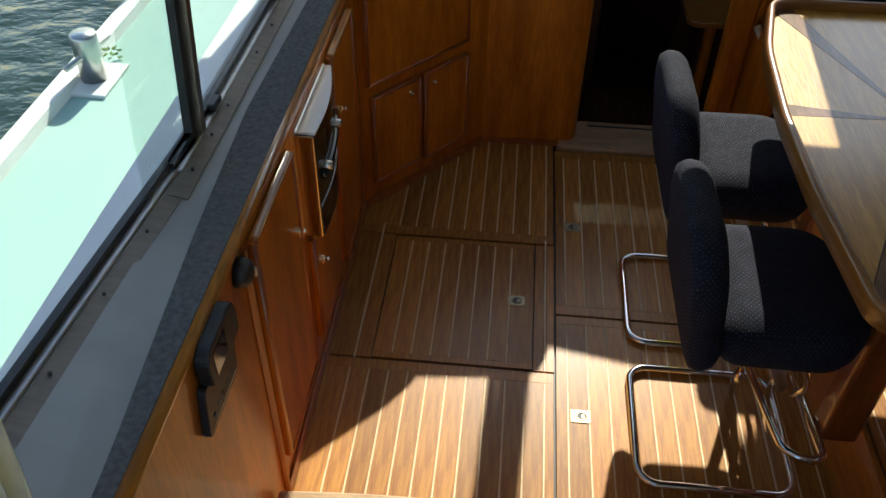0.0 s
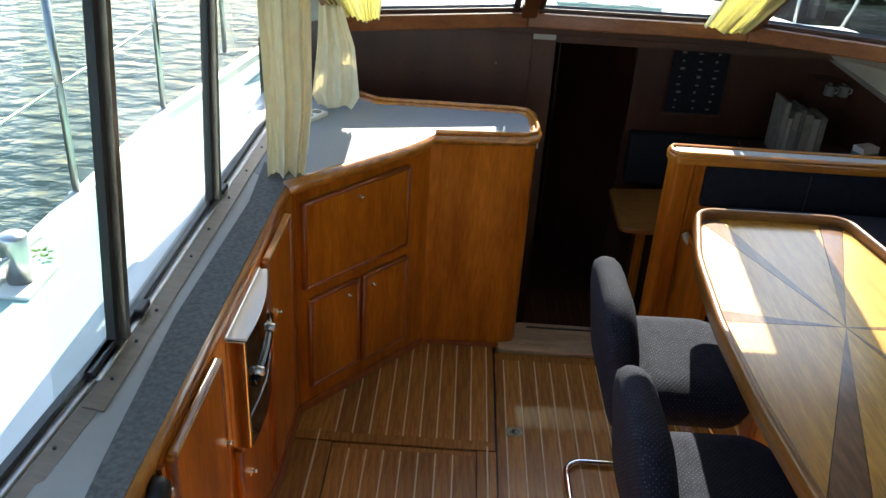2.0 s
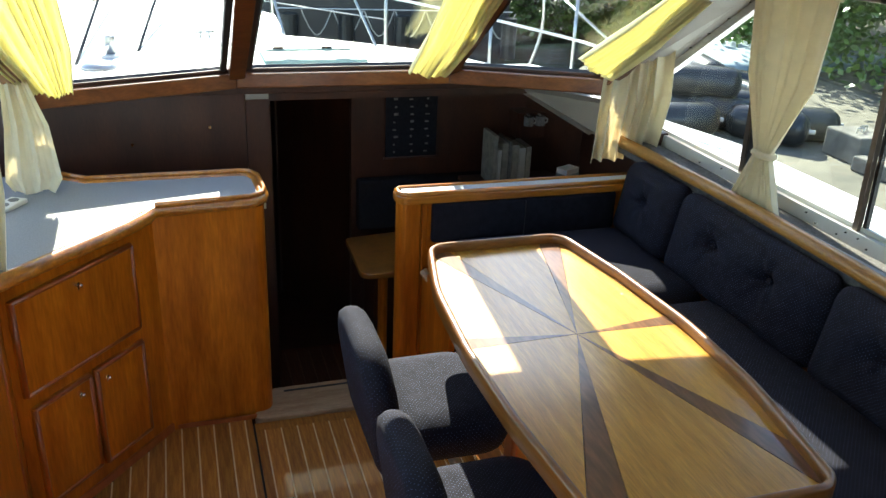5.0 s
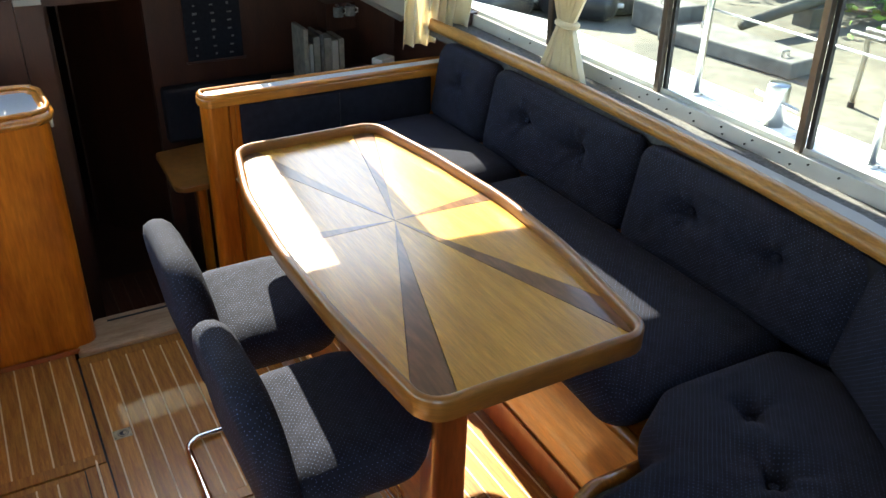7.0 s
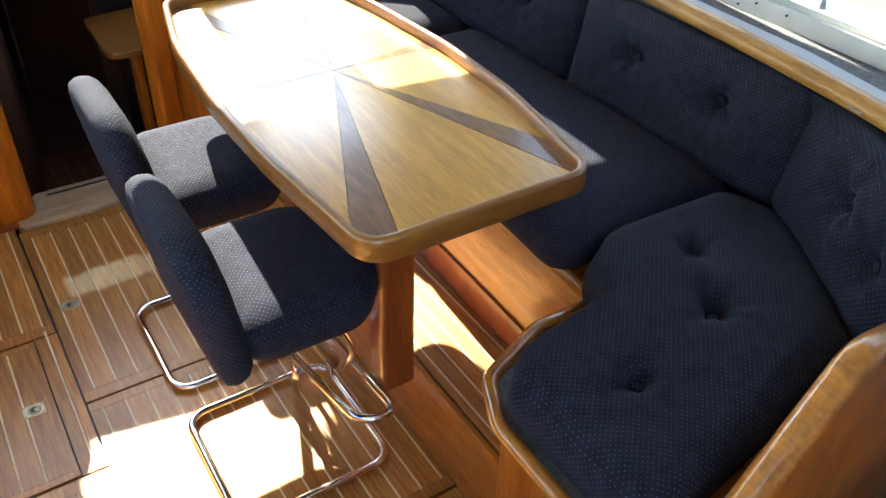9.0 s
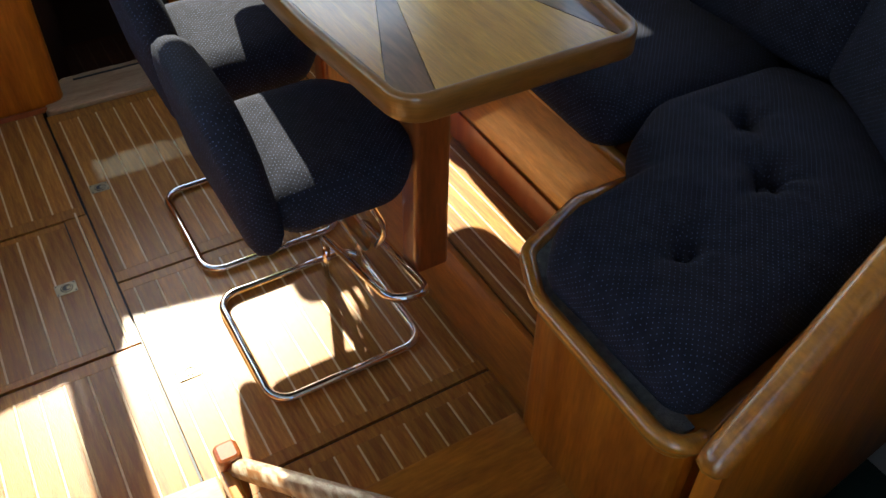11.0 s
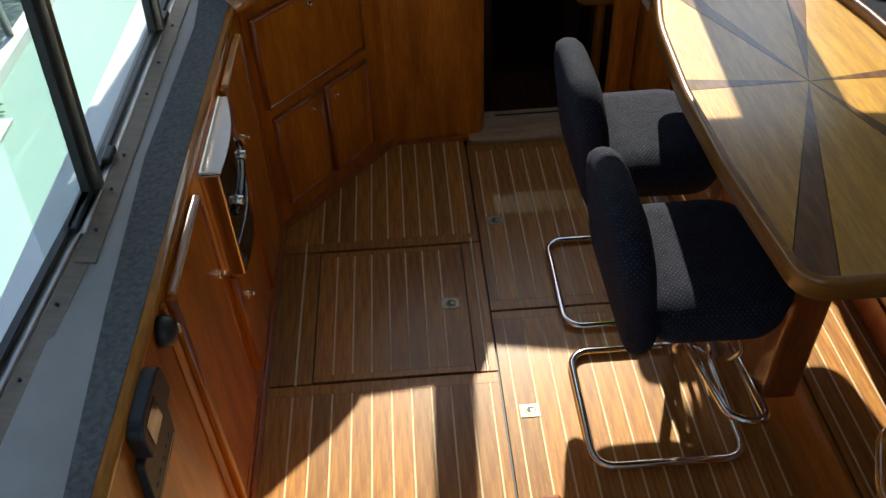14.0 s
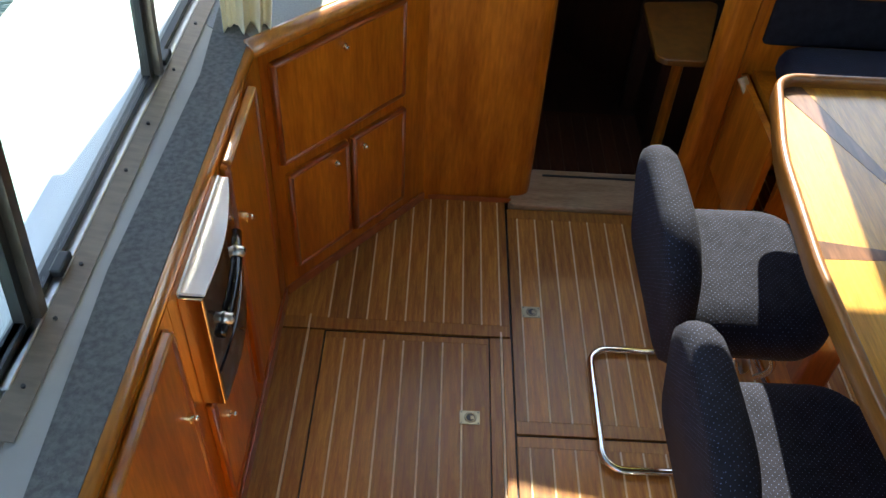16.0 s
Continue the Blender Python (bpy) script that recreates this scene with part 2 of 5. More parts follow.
# water bump: stretched ripples
M["water"].node_tree.nodes["Principled BSDF"].inputs["Specular Tint"].default_value = (0.32, 0.56, 0.57, 1)
_n, _l = M["water"].node_tree.nodes, M["water"].node_tree.links
_co, _w, _bp = _n.new("ShaderNodeTexCoord"), _n.new("ShaderNodeTexNoise"), _n.new("ShaderNodeBump")
_mp = _n.new("ShaderNodeMapping")
_mp.inputs["Scale"].default_value = (1.2, 1.6, 1.0)
_w.inputs["Scale"].default_value, _w.inputs["Detail"].default_value = 2.7, 5.0
_bp.inputs["Strength"].default_value, _bp.inputs["Distance"].default_value = 1.0, 0.07
_l.new(_co.outputs["Object"], _mp.inputs[0]), _l.new(_mp.outputs[0], _w.inputs["Vector"]), _l.new(_w.outputs[0], _bp.inputs["Height"])
_l.new(_bp.outputs[0], _n["Principled BSDF"].inputs["Normal"])

M["smoked"] = bpy.data.materials.new("smoked_skylight_pane")
M["smoked"].use_nodes = True
_n, _l = M["smoked"].node_tree.nodes, M["smoked"].node_tree.links
_t, _x = _n.new("ShaderNodeBsdfTransparent"), _n.new("ShaderNodeMixShader")
_t.inputs[0].default_value = (0.26, 0.27, 0.26, 1)
_nz, _mr = _n.new("ShaderNodeTexNoise"), _n.new("ShaderNodeMapRange")
_nz.inputs["Scale"].default_value = 22.0
_mr.inputs[1].default_value, _mr.inputs[2].default_value, _mr.inputs[3].default_value, _mr.inputs[4].default_value = 0.35, 0.65, 0.58, 0.88
_l.new(_nz.outputs[0], _mr.inputs[0]), _l.new(_mr.outputs[0], _x.inputs[0])
_n["Principled BSDF"].inputs["Base Color"].default_value = (0.5, 0.6, 0.58, 1)
_l.new(_t.outputs[0], _x.inputs[1]), _l.new(_n["Principled BSDF"].outputs[0], _x.inputs[2])
_l.new(_x.outputs[0], _n["Material Output"].inputs[0])


# ---- mesh helpers ----
def link(name, bm, material, parent=None, label="", smooth=False):
    me = bpy.data.meshes.new(name)
    bm.normal_update()
    bm.to_mesh(me)
    bm.free()
    if smooth:
        me.polygons.foreach_set("use_smooth", [True] * len(me.polygons))
    me.materials.append(M[material] if isinstance(material, str) else material)
    ob = new(name, me)
    if parent:
        ob.parent = parent
    if label:
        ob["label"] = label
    return ob


def part(name, bm, material, parent, label="", smooth=False):
    return link(name, bm, material, parent, label, smooth)


def thing(name, label, category, group="", kind=""):
    return tagged(new(name), label, category, group, kind)


def box(x0, y0, z0, x1, y1, z1, bevel=0.0, bm=None, seg=2):
    bm2 = bmesh.new()
    bmesh.ops.create_cube(bm2, size=1.0)
    for v in bm2.verts:
        v.co = Vector(((x0 + x1) / 2 + v.co.x * (x1 - x0), (y0 + y1) / 2 + v.co.y * (y1 - y0), (z0 + z1) / 2 + v.co.z * (z1 - z0)))
    if bevel:
        bmesh.ops.bevel(bm2, geom=bm2.edges[:], offset=bevel, segments=seg, affect="EDGES", profile=0.5)
    return merge(bm, bm2) if bm else bm2


def merge(bm, other):
    me = bpy.data.meshes.new("tmp")
    other.to_mesh(me)
    other.free()
    bm.from_mesh(me)
    bpy.data.meshes.remove(me)
    return bm


def prism(pts, z0, z1, bevel=0.0, seg=2, bm=None, axes="xyz"):
    """Upright block over a plan outline; bevel rounds its edges."""
    b2 = bmesh.new()
    lo = [b2.verts.new((x, y, z0)) for x, y in pts]
    hi = [b2.verts.new((x, y, z1)) for x, y in pts]
    b2.faces.new(lo[::-1]), b2.faces.new(hi)
    for i in range(len(pts)):
        j = (i + 1) % len(pts)
        b2.faces.new((lo[i], lo[j], hi[j], hi[i]))
    bmesh.ops.recalc_face_normals(b2, faces=b2.faces[:])
    if bevel:
        flat = [e for e in b2.edges if e.calc_face_angle(0) > 0.6]
        bmesh.ops.bevel(b2, geom=flat, offset=bevel, segments=seg, affect="EDGES", profile=0.5)
    return merge(bm, b2) if bm else b2


def rounded(pts, radii, steps=6):
    """Rounds the corners of a plan outline."""
    out, n = [], len(pts)
    for i in range(n):
        p, a, b = Vector(pts[i]), Vector(pts[i - 1]), Vector(pts[(i + 1) % n])
        r = radii[i] if hasattr(radii, "__len__") else radii
        u, w = (a - p).normalized(), (b - p).normalized()
        if r <= 0:
            out.append(tuple(p))
            continue
        half = u.angle(w) / 2
        d = min(r / math.tan(half), (a - p).length * 0.49, (b - p).length * 0.49)
        r2 = d * math.tan(half)
        c = p + (u + w).normalized() * (r2 / math.sin(half))
        s, e = p + u * d - c, p + w * d - c
        a0, a1 = math.atan2(s.y, s.x), math.atan2(e.y, e.x)
        da = (a1 - a0 + math.pi) % (2 * math.pi) - math.pi
        out += [(c.x + r2 * math.cos(a0 + da * k / steps), c.y + r2 * math.sin(a0 + da * k / steps)) for k in range(steps + 1)]
    return out


def tube(points, radius, sides=8, closed=False, bm=None, radii=None, flat=1.0):
    """Round bar along a line of points."""
    b2 = bmesh.new()
    pts = [Vector(p) for p in points]
    n, rings = len(pts), []
    side = None
    for i, p in enumerate(pts):
        a = pts[i - 1] if (i or closed) else p
        b = pts[(i + 1) % n] if (i < n - 1 or closed) else p
        d = (b - a).normalized()
        if side is None:
            side = d.orthogonal().normalized()
        side = (side - d * side.dot(d)).normalized()
        up = d.cross(side)
        r = radii[i] if radii else radius
        rings.append([b2.verts.new(p + (side * math.cos(t) + up * math.sin(t) * flat) * r) for t in (2 * math.pi * k / sides for k in range(sides))])
    for i in range(n if closed else n - 1):
        r0, r1 = rings[i], rings[(i + 1) % n]
        off = 0
        if closed and i == n - 1:
            off = min(range(sides), key=lambda o: (r1[o].co - r0[0].co).length)
        for k in range(sides):
            b2.faces.new((r0[k], r0[(k + 1) % sides], r1[(k + 1 + off) % sides], r1[(k + off) % sides]))
    if not closed:
        b2.faces.new(rings[0][::-1]), b2.faces.new(rings[-1])
    bmesh.ops.recalc_face_normals(b2, faces=b2.faces[:])
    return merge(bm, b2) if bm else b2


def arc3(pts, radius, steps=6):
    """Rounds the inner corners of a 3D polyline."""
    pts = [Vector(p) for p in pts]
    out = [pts[0]]
    for a, p, b in zip(pts, pts[1:], pts[2:]):
        u, w = (a - p), (b - p)
        d = min(radius, u.length * 0.48, w.length * 0.48)
        s, e = p + u.normalized() * d, p + w.normalized() * d
        for k in range(steps + 1):
            t = k / steps
            out.append(s * (1 - t) ** 2 + p * 2 * t * (1 - t) + e * t * t)
    return out + [pts[-1]]


def quad(pts, thick, bm=None):
    """Slab: a flat polygon given thickness against its normal."""
    b2 = bmesh.new()
    v = [Vector(p) for p in pts]
    nrm = (v[1] - v[0]).cross(v[2] - v[0]).normalized() * thick
    a = [b2.verts.new(p) for p in v]
    b = [b2.verts.new(p - nrm) for p in v]
    b2.faces.new(a), b2.faces.new(b[::-1])
    for i in range(len(v)):
        j = (i + 1) % len(v)
        b2.faces.new((a[i], b[i], b[j], a[j]))
    bmesh.ops.recalc_face_normals(b2, faces=b2.faces[:])
    return merge(bm, b2) if bm else b2


# ---- main numbers of the cabin ----
COUNTER, PLAT, TABLE = 0.885, 0.247, 0.906
CAB_X = -0.685
# chamfered corner cabinet and counter
CH_A, CH_B, PEN_C = (-0.685, 3.47), (-0.289, 3.95), (0.09, 3.985)


def structure(name, bm, material, label, category, smooth=False):
    return tagged(link(name, bm, material, smooth=smooth), label, category, kind="structure")


# ---- setting: soles, riser, side ledges, beams, roof ----
floor = structure("floor", box(-0.75, 1.25, -0.08, 0.742, 3.928, -0.010), "black", "teak cabin sole with pale inlaid strips and lifting hatches", "floor")
floor_fwd = structure("floor_forward", box(-0.95, 4.14, -0.38, 1.75, 6.3, -0.30), "mahogany", "lower forward cabin sole, coloured dark for its shade", "floor")
platform = structure("floor_platform", box(0.746, 1.98, -0.08, 1.62, 3.93, PLAT - 0.010), "black", "raised teak platform under the dinette", "floor")
structure("riser", box(0.728, 2.0, -0.01, 0.745, 3.92, PLAT - 0.004, 0.003), "wood_h", "varnished cherry riser of the dinette platform", "riser")
structure("riser_forward", box(-0.1, 4.128, -0.32, 0.60, 4.14, -0.02), "mahogany", "dark riser down to the forward cabin", "riser")
# hull sides and bulkheads that close the cabin
structure("wall_port", box(-0.99, 0.6, -0.38, -0.93, 4.5, COUNTER - 0.03), "white", "white painted port cabin side", "wall")
structure("wall_starboard", box(1.665, 0.6, -0.38, 1.72, 4.5, 0.985), "white", "white painted starboard cabin side", "wall")
# Unseen aft end, added: cuts light from behind, white to bounce fill forward.
aft = box(0.06, 0.70, -0.08, 1.72, 0.76, 2.42)
box(-0.99, 0.70, -0.08, -0.72, 0.76, 2.42, bm=aft), box(-0.72, 0.70, 2.28, 0.06, 0.76, 2.42, bm=aft), box(-0.72, 0.70, -0.08, 0.06, 0.76, 0.42, bm=aft)
structure("wall_aft", aft, "headliner", "unseen white bulkhead with a doorway, added to bounce fill light", "wall")
structure("wall_aft_port", box(-0.99, 0.76, 0.885, -0.95, 1.30, 2.42), "headliner", "unseen white cabin side added beside the doorway", "wall")
structure("wall_aft_starboard", box(1.70, 0.76, 0.985, 1.73, 1.45, 2.42), "headliner", "unseen white cabin side added behind the dinette", "wall")
structure("floor_cockpit", box(-0.93, 0.62, 0.42, 1.66, 1.26, 0.47), "teak", "teak cockpit sole above the steps", "floor")
# Forward cabin walls: part of their darkness is the mahogany's lowered base.
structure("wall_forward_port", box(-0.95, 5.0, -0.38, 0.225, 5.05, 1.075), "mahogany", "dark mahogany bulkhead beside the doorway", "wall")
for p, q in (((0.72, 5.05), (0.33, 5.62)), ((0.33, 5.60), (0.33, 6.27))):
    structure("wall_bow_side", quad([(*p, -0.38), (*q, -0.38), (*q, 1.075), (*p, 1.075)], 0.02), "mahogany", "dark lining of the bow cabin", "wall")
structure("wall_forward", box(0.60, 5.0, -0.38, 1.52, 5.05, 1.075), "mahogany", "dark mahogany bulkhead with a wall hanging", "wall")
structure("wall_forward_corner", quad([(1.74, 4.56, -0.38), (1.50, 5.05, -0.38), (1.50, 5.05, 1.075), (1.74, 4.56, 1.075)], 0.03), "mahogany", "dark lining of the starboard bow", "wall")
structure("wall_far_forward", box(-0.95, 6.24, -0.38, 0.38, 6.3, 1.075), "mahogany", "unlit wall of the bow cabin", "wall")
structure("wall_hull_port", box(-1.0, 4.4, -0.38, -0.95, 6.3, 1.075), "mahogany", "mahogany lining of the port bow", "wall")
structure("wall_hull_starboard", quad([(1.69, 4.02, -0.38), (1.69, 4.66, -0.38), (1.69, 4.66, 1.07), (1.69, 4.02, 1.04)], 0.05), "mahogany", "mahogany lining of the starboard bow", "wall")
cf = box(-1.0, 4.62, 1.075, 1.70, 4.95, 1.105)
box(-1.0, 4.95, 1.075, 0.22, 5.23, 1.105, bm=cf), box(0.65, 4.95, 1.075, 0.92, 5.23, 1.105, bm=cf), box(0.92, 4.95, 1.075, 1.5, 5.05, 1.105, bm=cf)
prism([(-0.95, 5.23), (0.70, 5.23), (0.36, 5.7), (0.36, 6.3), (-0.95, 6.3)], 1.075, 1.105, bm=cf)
# Added strip and dark-coloured ceiling, so the white deck edge reads as shade.
structure("trim_deck_edge", box(-0.98, 4.575, 1.115, 1.64, 4.597, 1.152, 0.003), "mahogany", "added dark strip covering the white foredeck edge", "trim")
structure("ceiling_forward", cf, "mahogany", "low ceiling under the foredeck, coloured dark for its shade", "ceiling")

# windscreen: base beam in three runs, header, posts
BASE = [(-0.675, 4.38), (0.052, 4.57), (0.885, 4.45), (1.447, 4.13)]
BASE_Z = [1.202, 1.220, 1.246, 1.258]
HEAD = [(-0.719, 3.546), (0.0355, 3.675), (0.811, 3.664), (1.447, 3.578)]
HZ = 1.651


def run(i, y0, y1, z0, z1):
    """A square length of timber between two windscreen corners, offset fore and aft and in height."""
    b = bmesh.new()
    v = []
    for k in (i, i + 1):
        x, y, z = BASE[k][0], BASE[k][1], BASE_Z[k]
        v.append([b.verts.new((x, y + dy, z + dz)) for dy, dz in ((y0, z0), (y1, z0), (y1, z1), (y0, z1))])
    b.faces.new(v[0]), b.faces.new(v[1][::-1])
    for k in range(4):
        b.faces.new((v[0][k], v[1][k], v[1][(k + 1) % 4], v[0][(k + 1) % 4]))
    bmesh.ops.recalc_face_normals(b, faces=b.faces[:])
    bmesh.ops.bevel(b, geom=b.edges[:], offset=min(0.006, (z1 - z0) * 0.2), segments=2, affect="EDGES", profile=0.5)
    return b


for i in range(3):
    structure("trim_beam", run(i, -0.045, 0.06, -0.072, -0.012), "beam", "varnished cherry beam under the windscreen", "beam")
    structure("trim_sill", run(i, -0.02, 0.05, -0.012, 0.004), "mahogany", "dark windscreen sill", "sill")
    (cx, cy), (dx, dy) = HEAD[i], HEAD[i + 1]
    structure("trim_header", prism([(cx, cy - 0.07), (dx, dy - 0.07), (dx, dy + 0.02), (cx, cy + 0.02)], HZ - 0.01, HZ + 0.06, 0.005), "beam", "varnished cherry header above the windscreen", "beam")
for i in range(3):
    win = thing("window_%d" % (i + 1), "clear windscreen pane in a dark metal frame", "window", kind="structure")
    A, B = Vector((*BASE[i], BASE_Z[i])), Vector((*BASE[i + 1], BASE_Z[i + 1]))
    C, D = Vector((*HEAD[i], HZ)), Vector((*HEAD[i + 1], HZ))
    ux = (B - A).normalized()
    A, B, C, D = A + ux * 0.05, B - ux * 0.05, C + ux * 0.045, D - ux * 0.045
    g = part("pane", quad([A, B, D, C], 0.006), "glass", win)
    g.visible_shadow = False
    for a, b in ((A, B), (B, D), (D, C), (C, A)):
        part("window_frame", tube([a, b], 0.014, 6), "black", win, "black metal frame")
for i in range(4):
    a, b = Vector((*BASE[i], BASE_Z[i] - 0.02)), Vector((*HEAD[i], HZ + 0.02))
    structure("trim_post", tube([a + Vector((0, -0.01, 0)), b + Vector((0, -0.02, 0))], 0.042, 4), "beam", "varnished cherry windscreen post", "post")

# unseen blocks added above the header and beside its ends to stop stray sun
structure("trim_header_cap", box(-0.95, 3.46, 1.713, 1.73, 3.68, 1.79), "headliner", "unseen closure added above the header to stop stray sun", "trim")
structure("trim_header_end", box(-0.95, 3.48, 1.642, -0.73, 3.66, 1.712), "headliner", "unseen closure added beside the header to stop stray sun", "trim")
structure("trim_header_end", box(1.458, 3.48, 1.642, 1.68, 3.66, 1.712), "headliner", "unseen closure added beside the header to stop stray sun", "trim")
# unseen upper sides between the windows and the roof, added against sky light
structure("wall_upper_port", quad([(-0.88, 3.60, 1.705), (-0.88, 0.75, 1.705), (-0.88, 0.75, 2.40), (-0.88, 3.60, 1.72)], 0.03), "headliner", "unseen upper cabin side added to keep sky light out", "wall")
structure("wall_upper_starboard", quad([(1.71, 3.60, 1.705), (1.71, 0.75, 1.705), (1.71, 0.75, 2.40), (1.71, 3.60, 1.72)], 0.03), "headliner", "unseen upper cabin side added to keep sky light out", "wall")
# roof over the cabin, rising aft
structure("ceiling", quad([(-0.95, 3.58, 1.72), (1.73, 3.58, 1.72), (1.73, 0.75, 2.42), (-0.95, 0.75, 2.42)], 0.04), "headliner", "pale cabin headliner", "ceiling")


# ---- side windows ----
def side_window(x, y0, y1, z0, z1, posts, name, out, lean=0.125):
    """A row of panes with dark uprights between a lower and an upper rail; the uprights lean forward."""
    w = thing(name, "sliding side window in bronze frames with a riveted lower rail", "window", kind="structure")
    part("lower_rail", box(x - 0.012, y0, z0 - 0.012, x + 0.012, y1 + (0.3 if posts else 0), z0, 0.003), "alu", w, "aluminium lower rail")
    part("upper_rail", box(x - 0.02, y0, z1, x + 0.02, y1 + 0.1, z1 + 0.075, 0.004), "bronze", w)
    part("gasket", box(x - 0.008 + out * 0.012, y0, z0, x + 0.008 + out * 0.012, y1 + (0.3 if posts else 0), z0 + 0.014), "black" if out < 0 else "plate", w, "narrow sealing strip")
    for y in posts:
        p, q = Vector((x, y, z0)), Vector((x, y + lean, z1))
        for d, m_, r in ((0.0, "bronze", 0.016), (-0.026, "black", 0.013)) if out < 0 else ((0.0, "bronze", 0.013), (-0.020, "black", 0.009)):
            part("upright", tube([p + Vector((out * 0.012 * (m_ == "black"), d, 0)), q + Vector((out * 0.012 * (m_ == "black"), d, 0))], r, 4), m_, w)
    edges = [y0 - lean] + list(posts) + [y1]
    for k in range(len(edges) - 1):
        a, b = edges[k], edges[k + 1]
        off = out * (0.006 if k % 2 else 0.016)
        g = part("pane", quad([(x + off, a, z0), (x + off, b, z0), (x + off, b + lean, z1), (x + off, a + lean, z1)], 0.004), "glass", w)
        g.visible_shadow = False
    return w


win_port = side_window(-0.86, 2.44, 3.95, 0.90, 1.635, (2.585, 3.275), "window_4", -1)
win_aft = side_window(0.0, -1.02, 0.0, 0.90, 1.635, (), "window_6", -1)
win_aft.matrix_basis = pose(-0.862, 2.56, 0, 0, 0, -4.2)
win_stbd = side_window(1.69, 1.45, 2.985, 1.032, 1.66, (2.462, 2.985), "window_5", 1, 0.02)
# its forward end is cut by an edge that slopes down with the windscreen
for k, pts in enumerate((((2.985, 1.032), (3.53, 1.032), (3.55, 1.62), (3.49, 1.66), (3.005, 1.66)), ((3.53, 1.032), (4.44, 1.032), (3.55, 1.62)))):
    g = part("pane", quad([(1.696 + 0.01 * (k % 2), y, z) for y, z in pts], 0.004), "glass", win_stbd)
    g.visible_shadow = False
for d, m_, r in ((0.0, "bronze", 0.016), (-0.026, "black", 0.013)):
    part("upright", tube([(1.69, 3.53 + d, 1.032), (1.69, 3.55 + d, 1.62)], r, 4), m_, win_stbd)
part("sloping_rail", tube([(1.686, 3.47, 1.69), (1.686, 4.45, 1.03)], 0.026, 4), "alu", win_stbd, "riveted aluminium sloping rail")
part("upper_rail", box(1.67, 2.9, 1.66, 1.71, 3.52, 1.735, 0.004), "bronze", win_stbd)
part("lower_rail", box(1.678, 3.286, 1.020, 1.702, 4.42, 1.032, 0.003), "alu", win_stbd)
part("gasket", box(1.694, 3.286, 1.032, 1.710, 4.40, 1.046), "plate", win_stbd)
for k in range(9):
    part("screw", tube([(1.668, 3.52 + 0.1 * k, 1.668 - 0.0673 * k), (1.658, 3.52 + 0.1 * k, 1.666 - 0.0673 * k)], 0.005, 6), "black", win_stbd)
for y in (1.55, 1.72, 1.9, 2.08, 2.25):
    part("screw", tube([(-0.842 - 0.075 * (2.4 - y), y, 0.894), (-0.842 - 0.075 * (2.4 - y), y, 0.8985)], 0.0035, 6), "black", win_port)
for y in (2.45, 2.58, 2.7, 2.95, 3.1, 3.3, 3.5, 3.7):
    part("screw", tube([(-0.832, y, 0.893), (-0.832, y, 0.8985)], 0.0035, 6), "black", win_port)
for y, up in ((2.32, 1), (2.41, 1), (2.46, 0), (2.50, 1), (2.59, 1), (2.61, 0), (2.69, 0), (2.70, 1), (2.80, 0), (2.82, 1), (2.91, 0), (2.95, 1), (3.0, 1), (3.03, 0), (3.12, 0), (3.17, 1), (3.33, 1), (3.45, 0), (3.62, 1), (3.75, 0)):
    sx, sz = (1.669, 1.021) if up else (1.667, 1.004)
    part("screw", tube([(sx, y, sz), (sx - 0.005, y, sz)], 0.0028, 6), "black", win_stbd)
# window catches
for y in (2.66, 3.30):
    part("catch", box(-0.868, y, 0.902, -0.846, y + 0.05, 0.918, 0.004), "black", win_port)

# port ledge: nosing, carpet, coaming board
structure("trim_nosing", tube([(-0.700, 1.3, 0.868), (-0.700, 3.43, 0.868)], 0.0175, 10), "wood_h", "rounded cherry nosing along the port ledge", "trim", True)
structure("ledge_port", prism([(-0.70, 1.3), (-0.70, 3.47), (-0.80, 3.6), (-0.776, 3.3), (-0.790, 2.7), (-0.768, 2.25), (-0.735, 1.8), (-0.71, 1.3)], COUNTER - 0.03, COUNTER + 0.002), "carpet", "grey carpeted port ledge", "ledge")
for pts in ([(-0.702, 1.25, 0.8835), (-0.768, 2.5, 0.881), (-0.90, 2.5, 0.895), (-0.99, 1.25, 0.895)], [(-0.768, 2.5, 0.881), (-0.772, 3.3, 0.881), (-0.90, 3.3, 0.895), (-0.90, 2.5, 0.895)], [(-0.772, 3.3, 0.881), (-0.775, 4.3, 0.881), (-0.90, 4.3, 0.895), (-0.90, 3.3, 0.895)]):
    structure("coaming_port", quad(pts, 0.012), "board", "off-white board under the port window", "board")
structure("rail_plate_port", quad([(-0.812, 2.36, 0.8905), (-0.815, 4.2, 0.8905), (-0.852, 4.2, 0.898), (-0.852, 2.36, 0.898)], 0.003), "tan", "tan metal strip screwed below the port glass", "trim")
structure("rail_plate_aft", quad([(-0.822, 2.40, 0.8905), (-0.856, 2.40, 0.896), (-0.942, 1.25, 0.897), (-0.905, 1.25, 0.8925)], 0.003), "tan", "tan metal strip screwed below the aft port glass", "trim")
# starboard: capping rail, grey strip, riveted plate
rail_pts = [(1.505, 4.10, 1.003), (1.545, 3.31, 1.003), (1.522, 2.555, 1.003), (1.487, 2.147, 1.003), (1.462, 1.914, 1.0), (1.43, 1.74, 0.995), (1.34, 1.60, 0.985)]
structure("trim_rail", tube(arc3(rail_pts, 0.2), 0.024, 10, flat=0.75), "rail_wood", "honey-coloured capping rail above the settee back", "trim", True)
